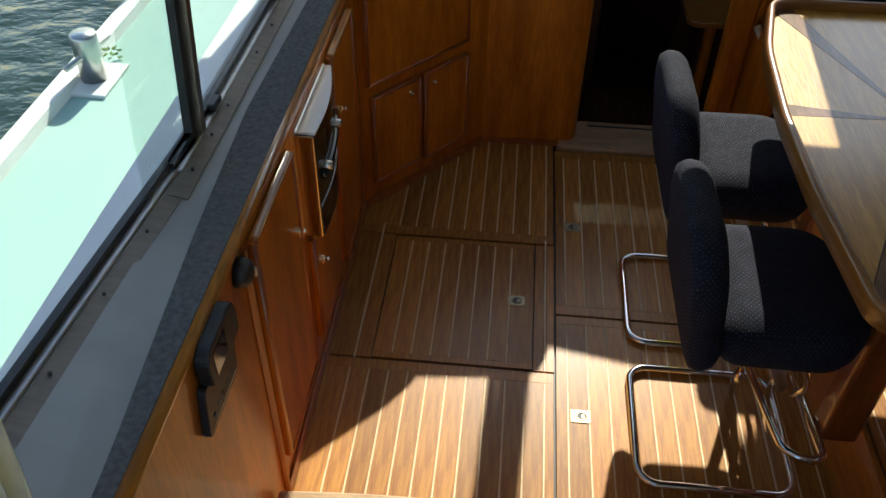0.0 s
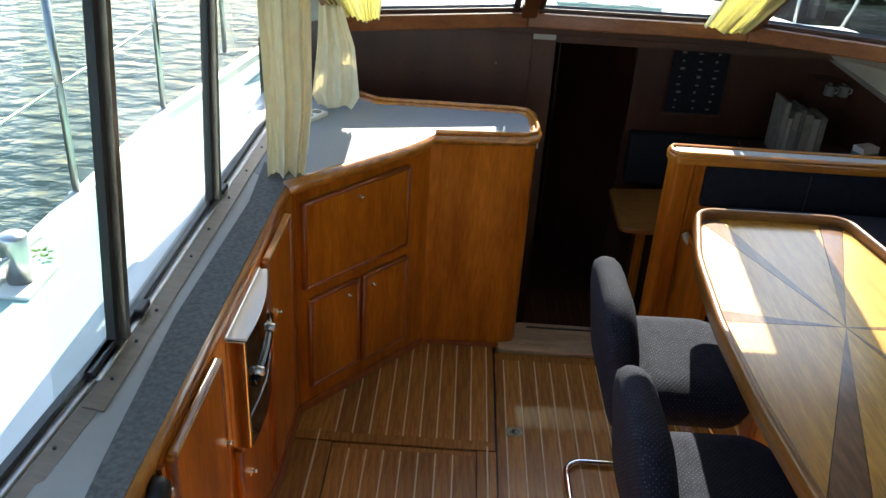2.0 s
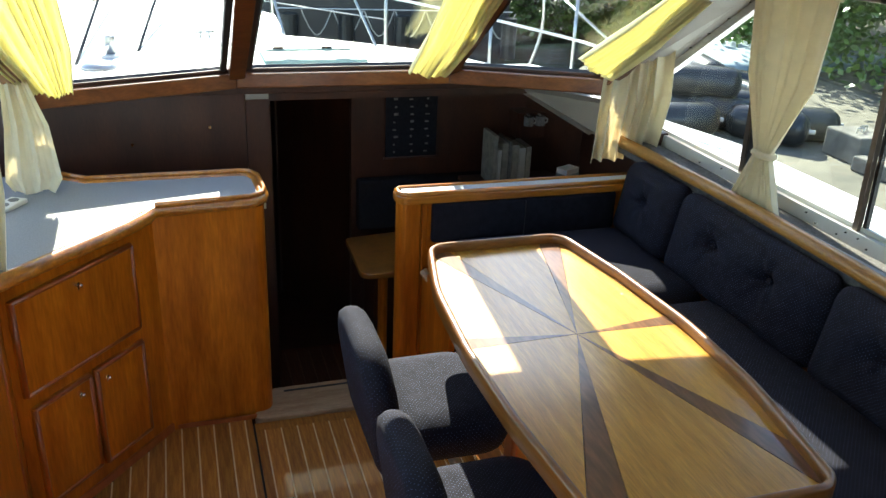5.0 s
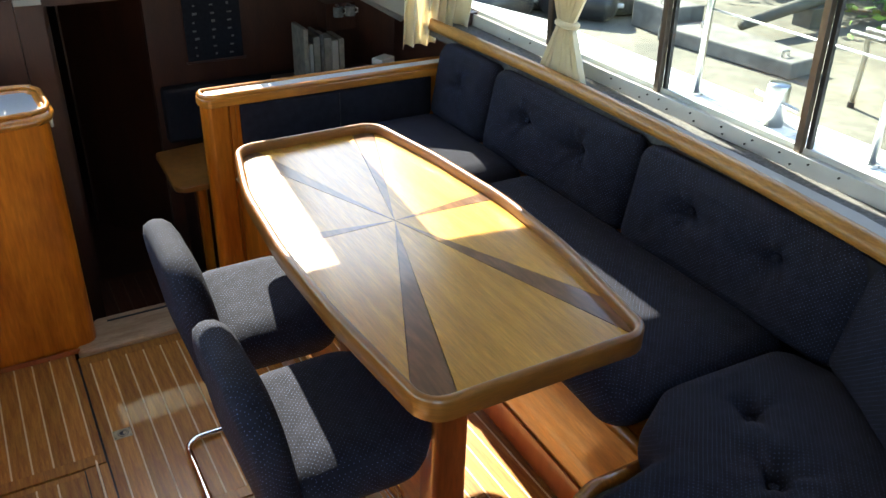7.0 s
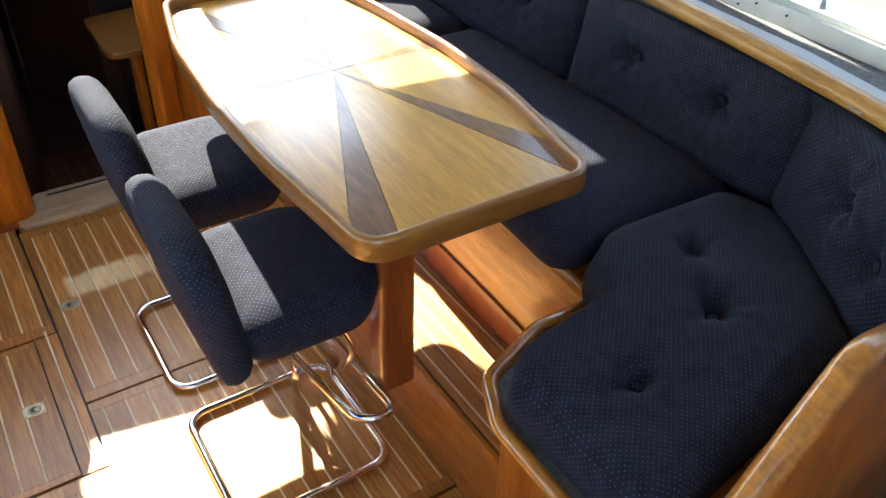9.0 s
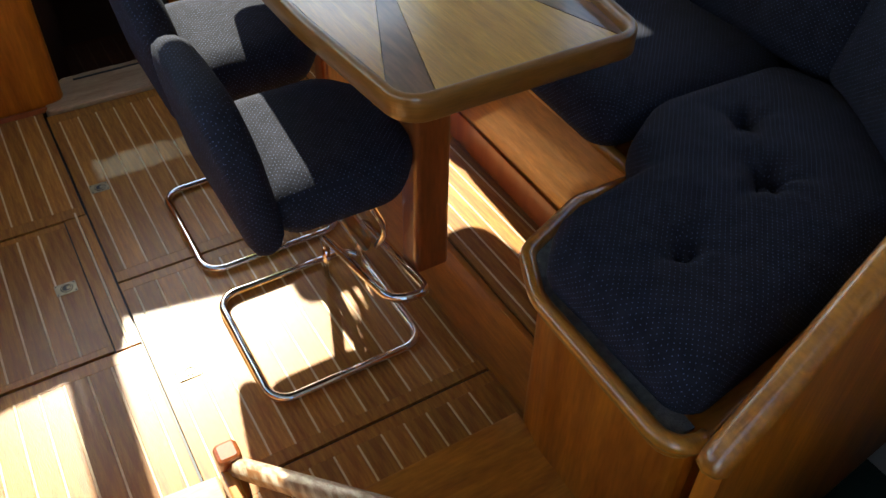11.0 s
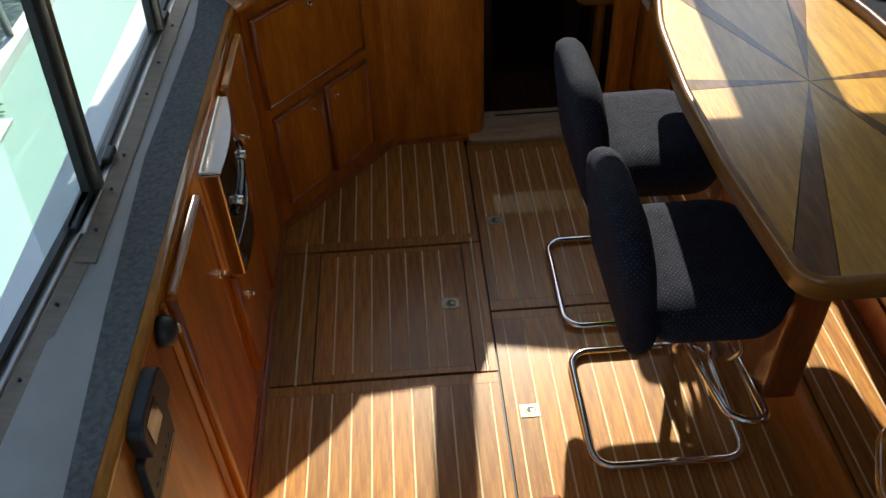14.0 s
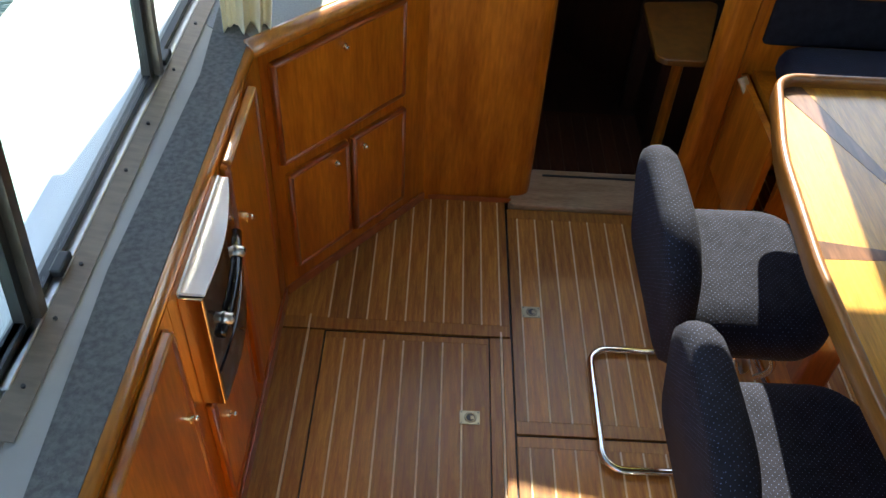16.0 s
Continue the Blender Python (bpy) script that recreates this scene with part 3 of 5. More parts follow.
structure("ledge_starboard", prism([(1.34, 1.4), (1.664, 1.4), (1.664, 4.1), (1.505, 4.1), (1.545, 3.31), (1.522, 2.555), (1.487, 2.147), (1.462, 1.914), (1.43, 1.74), (1.34, 1.60)], 0.955, 0.992), "carpet", "grey strip behind the settee rail", "ledge")
structure("trim_worn_strip", prism([(1.44, 1.95), (1.56, 1.95), (1.597, 2.2), (1.612, 2.6), (1.60, 3.1), (1.57, 3.5), (1.545, 3.5), (1.545, 3.31), (1.522, 2.555), (1.487, 2.147)], 0.992, 0.996), "board", "worn whitish strip beside the capping rail", "trim")
structure("plate_starboard", quad([(1.664, 4.15, 0.985), (1.664, 1.4, 0.985), (1.671, 1.4, 1.034), (1.671, 4.15, 1.034)], 0.01), "plate", "grey-white riveted plate under the starboard glass", "board")
structure("wall_side_deck_starboard", box(1.70, 0.6, 0.7, 1.71, 4.6, 1.01), "white", "white coaming outside the starboard windows", "wall")
structure("wall_side_deck_port", box(-0.915, 0.6, 0.5, -0.90, 4.6, 0.885), "white", "white coaming outside the port windows", "wall")
# side pillars at the windscreen's ends
for k in range(3):
    i = min(k, 2)
    structure("foredeck_cowl", quad([(BASE[i][0], BASE[i][1] + 0.03, BASE_Z[i] - 0.045), (BASE[i + 1][0], BASE[i + 1][1] + 0.03, BASE_Z[i + 1] - 0.045), (BASE[i + 1][0] + 0.12 * (k == 2), 4.66, 1.155), (BASE[i][0] - 0.2 * (k == 0), 4.66, 1.155)], 0.02), "white", "white cowl below the windscreen", "deck")
structure("trim_pillar_port", quad([(-0.69, 4.38, 1.175), (-0.735, 3.55, 1.67), (-0.87, 3.92, 1.64), (-0.81, 4.47, 1.13)], 0.02), "board", "pale lining beside the windscreen", "pillar")
structure("trim_pillar_starboard", quad([(1.690, 4.45, 1.04), (1.690, 3.47, 1.69), (1.46, 3.57, 1.67), (1.46, 4.14, 1.20)], 0.02), "board", "pale lining beside the windscreen", "pillar")
structure("lining_starboard", quad([(1.25, 4.68, 1.12), (1.62, 4.25, 1.12), (1.72, 4.25, 0.86), (1.66, 4.6, 0.88)], 0.02), "board", "off-white panel beside the bookshelf", "lining")


# ---- sole planking: teak boards with pale strips between ----
def board_mesh(w, l, h=0.012):
    return box(-w / 2, -l / 2, -h, w / 2, l / 2, 0, 0.0006, seg=1)


_meshes = {}


def piece(name, w, l, x, y, z, material, parent):
    key = (round(w, 4), round(l, 4), material)
    if key not in _meshes:
        me = bpy.data.meshes.new(name)
        b = board_mesh(w, l)
        b.to_mesh(me)
        b.free()
        me.materials.append(M[material])
        _meshes[key] = me
    ob = new(name, _meshes[key])
    ob.location, ob.parent = (x, y, z), parent
    return ob


def panel(x0, x1, y0, y1, strips, m0, m1, z, parent, top=None, wood="teak"):
    """One lifting panel: boards and strips lengthwise, plain boards across both ends. top(x) may shorten it."""
    g = 0.0018
    if m0:
        piece("plank", x1 - x0 - 2 * g, m0 - g, (x0 + x1) / 2, y0 + (m0 + g) / 2, z, wood, parent)
    if m1 and not top:
        piece("plank", x1 - x0 - 2 * g, m1 - g, (x0 + x1) / 2, y1 - (m1 + g) / 2, z, wood, parent)
    edges = [x0] + [s for s in strips] + [x1]
    for i in range(len(edges) - 1):
        a, b = edges[i] + (0.0026 if i else g), edges[i + 1] - (0.0026 if i < len(edges) - 2 else g)
        yt = (y1 - m1) if not top else min(y1, top(b) + 0.015)
        if b - a > 0.004 and yt - (y0 + m0) > 0.02:
            piece("plank", b - a, yt - (y0 + m0), (a + b) / 2, (yt + y0 + m0) / 2, z, wood, parent)
    for s in strips:
        yt = (y1 - m1) if not top else min(y1 - m1, top(s) - 0.012)
        if yt - (y0 + m0) > 0.03:
            # Strips outside the teak panels turn dark walnut, standing in for shade.
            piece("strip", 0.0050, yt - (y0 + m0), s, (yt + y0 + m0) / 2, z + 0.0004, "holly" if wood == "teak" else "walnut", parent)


def left_strips(a, b):
    return [-0.0275 - 0.0578 * k for k in range(b, a - 1, -1)]


def chamfer_top(x):
    t = (x - CH_A[0]) / (CH_B[0] - CH_A[0])
    return CH_A[1] + t * (CH_B[1] - CH_A[1]) if x < CH_B[0] else 3.97


def blob(outline, z0, z1, crown=0.01, tufts=(), soft=0.35, rings=12, centre=None, depth=0.02, tuft_r=0.045):
    """A padded cushion over a plan outline: rounded rim, crowned top, pulled-in buttons."""
    b = bmesh.new()
    n = len(outline)
    cx, cy = centre or (sum(p[0] for p in outline) / n, sum(p[1] for p in outline) / n)
    t = z1 - z0
    size = min(max(p[0] for p in outline) - min(p[0] for p in outline), max(p[1] for p in outline) - min(p[1] for p in outline))
    r = min(soft * t, 0.2 * size) / (size / 2)
    prof = [(1 - 0.6 * r, z0), (1 - 0.16 * r, z0 + 0.10 * t), (1, z0 + 0.32 * t), (1, z1 - soft * t), (1 - 0.12 * r, z1 - 0.55 * soft * t), (1 - 0.45 * r, z1 - 0.2 * soft * t), (1 - r, z1 - 0.03 * soft * t)]
    s0 = 1 - r
    prof += [(s0 * (1 - k / rings), None) for k in range(1, rings)]
    rows = []
    for s, z in prof:
        row = []
        for px, py in outline:
            x, y = cx + (px - cx) * s, cy + (py - cy) * s
            zz = z if z is not None else z1
            if z is None or z >= z1 - soft * t:
                zz += crown * (1 - s * s)
                for tx, ty in tufts:
                    d2 = (x - tx) ** 2 + (y - ty) ** 2
                    zz -= depth * math.exp(-d2 / (tuft_r * 0.35) ** 2) + depth * 0.55 * math.exp(-d2 / tuft_r ** 2)
                for (ax, ay), (bx_, by_) in zip(tufts, tufts[1:]):
                    ex, ey = bx_ - ax, by_ - ay
                    q = max(-0.12, min(1.12, ((x - ax) * ex + (y - ay) * ey) / (ex * ex + ey * ey)))
                    off = math.hypot(x - ax - q * ex, y - ay - q * ey)
                    zz -= depth * 0.5 * math.exp(-(off / 0.022) ** 2) * (0.55 + 0.45 * math.cos(2 * math.pi * q))
                if tufts:
                    for k, (tx, ty) in enumerate(tufts):
                        d, a = math.hypot(x - tx, y - ty), math.atan2(y - ty, x - tx)
                        pull = math.exp(-(d / (1.5 * tuft_r)) ** 2) * (1 - math.exp(-(d / 0.014) ** 2))
                        zz += 0.11 * depth * pull * (math.sin(5 * a + k) + 0.8 * math.sin(8 * a + 2.3 * k + 1))
                    zz += 0.0012 * math.sin(31 * x + 19 * y + 1.3 * math.sin(23 * y)) * min(1, 4 * (1 - s))
            row.append(b.verts.new((x, y, zz)))
        rows.append(row)
    for a, c in zip(rows, rows[1:]):
        for i in range(n):
            j = (i + 1) % n
            b.faces.new((a[i], a[j], c[j], c[i]))
    b.faces.new(rows[0][::-1])
    zc = z1 + crown
    for tx, ty in tufts:
        d2 = (cx - tx) ** 2 + (cy - ty) ** 2
        zc -= depth * math.exp(-d2 / (tuft_r * 0.35) ** 2) + depth * 0.55 * math.exp(-d2 / tuft_r ** 2)
    cv = b.verts.new((cx, cy, zc))
    for i in range(n):
        b.faces.new((rows[-1][i], rows[-1][(i + 1) % n], cv))
    bmesh.ops.recalc_face_normals(b, faces=b.faces[:])
    return b


def dense(outline, step=0.03):
    """Splits long sides of an outline."""
    out = []
    for i, p in enumerate(outline):
        q = outline[(i + 1) % len(outline)]
        k = max(1, int(math.dist(p, q) / step))
        out += [(p[0] + (q[0] - p[0]) * j / k, p[1] + (q[1] - p[1]) * j / k) for j in range(k)]
    return out


def moved(bm, m):
    bmesh.ops.transform(bm, matrix=m, verts=bm.verts[:])
    return bm


def frame_of(origin, u, v, w):
    return Matrix(((u[0], v[0], w[0], origin[0]), (u[1], v[1], w[1], origin[1]), (u[2], v[2], w[2], origin[2]), (0, 0, 0, 1)))


# ---- sole ----
panel(-0.685, 0.001, 2.03, 2.755, left_strips(0, 10), 0.03, 0.04, 0, floor)
# margin boards round the hatch
piece("plank", 0.0785, 0.575, -0.6442, 3.047, 0, "teak", floor)
piece("strip", 0.006, 0.64, -0.6015, 3.075, 0.0004, "holly", floor)
piece("plank", 0.0455, 0.575, -0.5745, 3.047, 0, "teak", floor)
piece("plank", 0.0305, 0.575, -0.0468, 3.047, 0, "teak", floor)
piece("strip", 0.006, 0.60, -0.0275, 3.06, 0.0004, "holly", floor)
piece("plank", 0.0245, 0.575, -0.0112, 3.047, 0, "teak", floor)
panel(-0.549, -0.064, 2.762, 3.332, left_strips(2, 8), 0.024, 0.024, 0, floor)
panel(-0.685, 0.001, 3.339, 3.98, left_strips(0, 9), 0.045, 0.03, 0, floor, top=chamfer_top)
right = [0.040 + 0.0605 * k for k in range(12)]
panel(0.005, 0.742, 3.003, 3.922, [x for x in right if x < 0.73], 0.042, 0.05, 0, floor)
panel(0.005, 0.742, 2.243, 2.998, [x for x in right if x < 0.73], 0.035, 0.035, 0, floor)
panel(0.005, 0.742, 2.0, 2.238, [x for x in right if x < 0.70], 0.07, 0.035, 0, floor)
panel(0.747, 1.0, 2.0, 3.9, [0.770, 0.815, 0.860, 0.905, 0.95], 0.03, 0.03, PLAT, platform)
# Forward cabin planks and strips, in the shade-darkened colours.
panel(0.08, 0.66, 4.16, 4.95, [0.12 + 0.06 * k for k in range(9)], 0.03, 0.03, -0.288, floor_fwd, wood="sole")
# threshold to the forward cabin
threshold = thing("threshold", "worn pale wooden step at the forward companionway", "step")
part("tread", prism(rounded([(-0.02, 3.93), (0.60, 3.93), (0.60, 4.135), (0.10, 4.135), (0.06, 4.03)], [0.03, 0, 0, 0.02, 0.04]), -0.03, 0.012, 0.004), "pale_wood", threshold)
part("grip_strip", box(0.14, 4.095, 0.0125, 0.56, 4.105, 0.0145), "black", threshold, "black non-slip strip")


def ring_latch():
    t = thing("floor_latch", "flush steel ring latch set in the teak sole", "latch", "floor latches")
    part("plate", box(-0.028, -0.022, 0.0004, 0.028, 0.022, 0.0022, 0.0008), "latch_steel", t)
    part("cup", tube([(0.002, 0, 0.0012), (0.002, 0, 0.0026)], 0.017, 16), "black", t, "dark recessed cup")
    ring = [(0.002 + 0.0135 * math.cos(a), 0.0135 * math.sin(a), 0.0026) for a in (2 * math.pi * k / 16 for k in range(16))]
    part("ring", tube(ring, 0.0018, 6, True), "latch_steel", t)
    part("bar", box(0.002, -0.006, 0.0024, 0.012, 0.006, 0.0034, 0.0006), "latch_steel", t)
    for sx, sy in ((-0.023, -0.017), (0.023, -0.017), (-0.023, 0.017), (0.023, 0.017)):
        part("screw", tube([(sx, sy, 0.002), (sx, sy, 0.0027)], 0.0022, 8), "black", t)
    return t


latch = ring_latch()
latch.matrix_basis = pose(-0.121, 3.048, 0)
copy_thing(latch, pose(0.067, 3.444, 0))
copy_thing(latch, pose(0.075, 2.604, 0))


# ---- cabinet doors, locks ----
def lock(parent, m):
    b = moved(tube([(0, 0, 0), (0, 0, 0.006)], 0.008, 12), m)
    part("rosette", b, "brass", parent, "small bright lock rosette")
    k = moved(tube([(0, 0, 0.005), (0, 0, 0.016), (0, 0, 0.019)], 0.006, 12, radii=[0.003, 0.006, 0.004]), m)
    part("lock_knob", k, "chrome", parent, "small bright push lock", True)
    part("lock_pin", moved(box(-0.0025, -0.018, 0.001, 0.0025, -0.006, 0.004, 0.001), m), "brass", parent)


def panel_door(parent, m, w, h, lip=True, raised=True, name="door"):
    """A door on the local xy plane, x along its width, z towards the room: leaf, edge moulding, top lip."""
    d = part(name, moved(box(0, 0, -0.002, w, h, 0.016, 0.006, seg=3), m), "wood", parent)
    if raised:
        inset = bmesh.new()
        e = 0.008
        for a, b in (((e, e), (w - e, e)), ((w - e, e), (w - e, h - e)), ((w - e, h - e), (e, h - e)), ((e, h - e), (e, e))):
            tube([(*a, 0.012), (*b, 0.012)], 0.0085, 8, bm=inset)
        part("edge_moulding", moved(inset, m), "panel_edge", d, "darker rounded edge moulding", True)
    if lip:
        part("finger_rail", moved(box(0.012, h - 0.006, 0.002, w - 0.012, h + 0.006, 0.024, 0.005, seg=3), m), "wood_h", d, "worn rounded finger rail")
    return d


PORT = frame_of((CAB_X, 0, 0), (0, 1, 0), (0, 0, 1), (1, 0, 0))


def at_port(y, z, d=0.0):
    return PORT @ pose(y, z, d)


cab = thing("base_cabinet", "varnished cherry base cabinet under the port ledge", "cabinet", "port cabinets")
part("carcass", box(-0.93, 2.655, 0.0, CAB_X, 3.03, 0.855), "wood", cab)
part("skirting", box(CAB_X, 2.655, 0.002, CAB_X + 0.008, 3.03, 0.05, 0.002), "panel_edge", cab)
dr = panel_door(cab, at_port(2.70, 0.14), 0.285, 0.36, name="drawer_front")
lock(dr, at_port(2.765, 0.385, 0.016))
cab2 = thing("base_cabinet", "varnished cherry cabinet with a tall door beside the oven", "cabinet", "port cabinets")
part("carcass", box(-0.93, 3.032, 0.0, CAB_X, 3.46, 0.855), "wood", cab2)
part("skirting", box(CAB_X, 3.032, 0.002, CAB_X + 0.008, 3.45, 0.05, 0.002), "panel_edge", cab2)
d2 = panel_door(cab2, at_port(3.04, 0.12), 0.30, 0.72)
lock(d2, at_port(3.112, 0.645, 0.016))
cab3 = thing("base_cabinet", "varnished cherry cabinet with one tall door", "cabinet", "port cabinets")
part("carcass", box(-0.93, 2.27, 0.0, CAB_X, 2.653, 0.855), "wood", cab3)
part("skirting", box(CAB_X, 2.27, 0.002, CAB_X + 0.008, 2.653, 0.05, 0.002), "panel_edge", cab3)
d3 = panel_door(cab3, at_port(2.295, 0.135), 0.32, 0.71)
lock(d3, at_port(2.585, 0.634, 0.016))
cab4 = thing("base_cabinet", "plain cherry side panel carrying the black controls", "cabinet", "port cabinets")
part("carcass", box(-0.93, 1.30, 0.0, CAB_X - 0.003, 2.268, 0.855), "wood", cab4)
part("edge_moulding", tube([(CAB_X, 2.272, 0.02), (CAB_X, 2.272, 0.85)], 0.010, 8), "panel_edge", cab4)

oven = thing("oven", "built-in oven with black glass and satin knobs below the port ledge", "oven")
OX = CAB_X
part("body", box(-0.92, 2.70, 0.515, OX + 0.004, 3.025, 0.835, 0.003), "steel", oven)
arc = [(0.32 * k / 10, 0.044 - 0.0026 * k + 0.016 * math.sin(math.pi * k / 10)) for k in range(11)]
glass = prism([(OX + d, 2.702 + y) for y, d in arc] + [(OX + 0.002, 3.022), (OX + 0.002, 2.702)], 0.522, 0.70)
part("glass_door", glass, "black_gloss", oven, "black bowed glass door")
top = prism([(OX + d + 0.004, 2.702 + y) for y, d in arc] + [(OX + 0.002, 3.022), (OX + 0.002, 2.702)], 0.826, 0.833, 0.002)
part("top_strip", top, "enamel", oven, "white enamel top")
part("side_plate", box(OX, 2.694, 0.522, OX + 0.045, 2.701, 0.826, 0.002), "wood_reflection", oven, "polished side plate, tinted gold for the mirrored wood")
ctl = prism([(OX + d + 0.002, 2.702 + y) for y, d in arc] + [(OX + 0.002, 3.022), (OX + 0.002, 2.702)], 0.70, 0.8255, 0.002)
part("control_panel", ctl, "black_gloss", oven, "black control panel")
for y, z in ((2.765, 0.70), (2.93, 0.715)):
    kx = OX + 0.044 - 0.0812 * (y - 2.702) + 0.016 * math.sin(math.pi * (y - 2.702) / 0.32)
    kn = part("knob", tube([(kx, y, z), (kx + 0.008, y, z), (kx + 0.018, y, z), (kx + 0.021, y, z)], 0.016, 14, radii=[0.015, 0.012, 0.011, 0.007]), "alu", oven, "satin metal control knob", True)
    part("pointer", box(kx + 0.020, y - 0.002, z, kx + 0.023, y + 0.002, z + 0.009), "black", kn)
part("trim_bar", tube([(OX + 0.048 - 0.0026 * k + 0.016 * math.sin(math.pi * k / 10), 2.702 + 0.032 * k, 0.685 + 0.003 * k) for k in range(1, 10)], 0.011, 10), "black_gloss", oven, "dark glossy trim bar", True)
low = prism([(OX + d + 0.003, 2.702 + y) for y, d in arc] + [(OX + 0.002, 3.022), (OX + 0.002, 2.702)], 0.522, 0.615, 0.002)
part("lower_door", low, "black_gloss", oven, "black lower flap")

knob = thing("vent_knob", "round black rubber knob on the cherry side panel", "knob")
part("cap", tube([(CAB_X - 0.003, 2.235, 0.822), (CAB_X + 0.012, 2.235, 0.822), (CAB_X + 0.024, 2.235, 0.822), (CAB_X + 0.028, 2.235, 0.822)], 0.03, 18, radii=[0.031, 0.030, 0.024, 0.012]), "black", knob, "", True)
part("tab", box(CAB_X + 0.018, 2.248, 0.80, CAB_X + 0.03, 2.257, 0.82, 0.002), "steel", knob)
ctrl = thing("control_unit", "black switch panel with a hinged cover on the cherry cabinet", "switch panel")
part("plate", moved(prism(rounded([(0.0, 0.0), (0.165, 0.0), (0.185, 0.11), (0.02, 0.11)], 0.012), 0, 0.016, 0.003), at_port(1.95, 0.68, -0.003)), "black", ctrl)
part("cover", moved(prism(rounded([(0.01, 0), (0.155, 0), (0.15, 0.085), (0.0, 0.085)], [0.01, 0.01, 0.03, 0.03]), 0, 0.028, 0.004), at_port(1.975, 0.785, 0.0)), "black", ctrl, "rounded black cover")
part("window", moved(box(0.025, 0.015, 0.028, 0.085, 0.07, 0.0295, 0.0005), at_port(1.975, 0.785, 0.0)), "black_gloss", ctrl)
for k in range(5):
    part("button", moved(box(0.03 + k * 0.025, 0.028, 0.016, 0.040 + k * 0.025, 0.036, 0.018, 0.001), at_port(1.95, 0.68, -0.003)), "carpet", ctrl)
part("groove", moved(box(0.015, 0.012, 0.016, 0.155, 0.015, 0.0168), at_port(1.95, 0.68, -0.003)), "black_gloss", ctrl)

# ---- chamfered corner cabinet and counter ----
corner = thing("corner_cabinet", "cherry corner cabinet with a flap and two small doors", "cabinet")
cu = Vector((CH_B[0] - CH_A[0], CH_B[1] - CH_A[1], 0))
CW = cu.length
cu = cu / CW
cn = Vector((cu.y, -cu.x, 0))
CH = frame_of((CH_A[0], CH_A[1], 0), cu, (0, 0, 1), cn)
part("carcass", prism([CH_A, CH_B, (-0.29, 4.27), (-0.86, 4.27), (-0.86, 3.47)], 0, COUNTER - 0.032), "wood", corner)
part("skirting", moved(box(0.0, 0.002, 0.0, CW, 0.035, 0.010, 0.003), CH), "panel_edge", corner)


def at_ch(u, z, d=0.0):
    return CH @ pose(u, z, d)


f0 = panel_door(corner, at_ch(0.022, 0.492), 0.485, 0.315, lip=False, name="flap")
lock(f0, at_ch(0.262, 0.762, 0.016))
f1 = panel_door(corner, at_ch(0.040, 0.095), 0.230, 0.355, lip=False)
lock(f1, at_ch(0.212, 0.405, 0.016))
f2 = panel_door(corner, at_ch(0.284, 0.085), 0.226, 0.365, lip=False)
lock(f2, at_ch(0.325, 0.405, 0.016))

pen = thing("peninsula_unit", "tall cherry end unit with rounded corners beside the companionway", "cabinet")
pen_out = rounded([CH_B, PEN_C, (0.082, 4.25), (-0.289, 4.25)], [0.0, 0.05, 0.05, 0.0])
part("carcass", prism(pen_out, 0.0, COUNTER - 0.032), "wood", pen, "", False)
part("skirting", box(-0.27, 3.95, 0.002, 0.02, 3.956, 0.02), "panel_edge", pen)
part("switch_plate", box(0.094, 4.10, 0.80, 0.104, 4.14, 0.86, 0.003), "cream", pen, "cream switch plate")

counter = thing("worktop", "grey speckled worktop with a raised cherry rim", "worktop")
w_out = [(-0.695, 3.43), (-0.60, 3.54), (-0.36, 3.80), (-0.302, 3.885), (-0.278, 3.94), (0.035, 3.973), (0.078, 4.003), (0.088, 4.05), (0.082, 4.20), (0.058, 4.25), (0.02, 4.262), (-0.511, 4.266), (-0.61, 4.34), (-0.86, 4.38), (-0.86, 3.55)]
part("surface", prism(w_out, COUNTER - 0.03, COUNTER + 0.001), "worktop", counter)
part("front_rim", tube([(x, y, COUNTER - 0.008) for x, y in w_out[:13]], 0.016, 8, flat=1.5), "wood_h", counter, "rounded cherry rim", True)
part("rim_lip", tube([(x + 0.004, y, COUNTER + 0.014) for x, y in w_out[4:13]], 0.009, 8), "wood_h", counter, "", True)

socket = thing("socket", "cream double socket lying on the grey worktop", "socket")
part("plate", moved(box(-0.055, -0.03, 0, 0.055, 0.03, 0.016, 0.004), pose(-0.726, 4.042, COUNTER + 0.001, 0, 0, 62)), "cream", socket)
for sx in (-0.025, 0.025):
    part("outlet", moved(tube([(sx, 0, 0.0155), (sx, 0, 0.0175)], 0.017, 16), pose(-0.726, 4.042, COUNTER + 0.001, 0, 0, 62)), "paper", socket)

# ---- partition and forward cabin ----
pt = thing("partition", "low cherry partition with a grey inlaid top and rounded post", "partition")
part("body", box(0.60, 3.91, -0.30, 1.62, 3.97, 0.855), "wood", pt)
part("post", prism(rounded([(0.550, 3.893), (0.635, 3.893), (0.635, 3.978), (0.550, 3.978)], [0.035, 0.01, 0.01, 0.035]), -0.30, 0.865), "wood", pt, "", False)
part("post_batten", box(0.638, 3.905, PLAT, 0.662, 3.93, 0.86, 0.006), "wood", pt)
top_out = rounded([(0.543, 3.885), (1.62, 3.885), (1.62, 3.985), (0.543, 3.985)], [0.045, 0, 0, 0.03])
part("cap", prism(top_out, 0.858, 0.888, 0.004), "wood_x", pt)
part("inlay", box(0.572, 3.912, 0.8885, 1.62, 3.966, 0.895, 0.001), "counter", pt, "pale grey inlaid top")
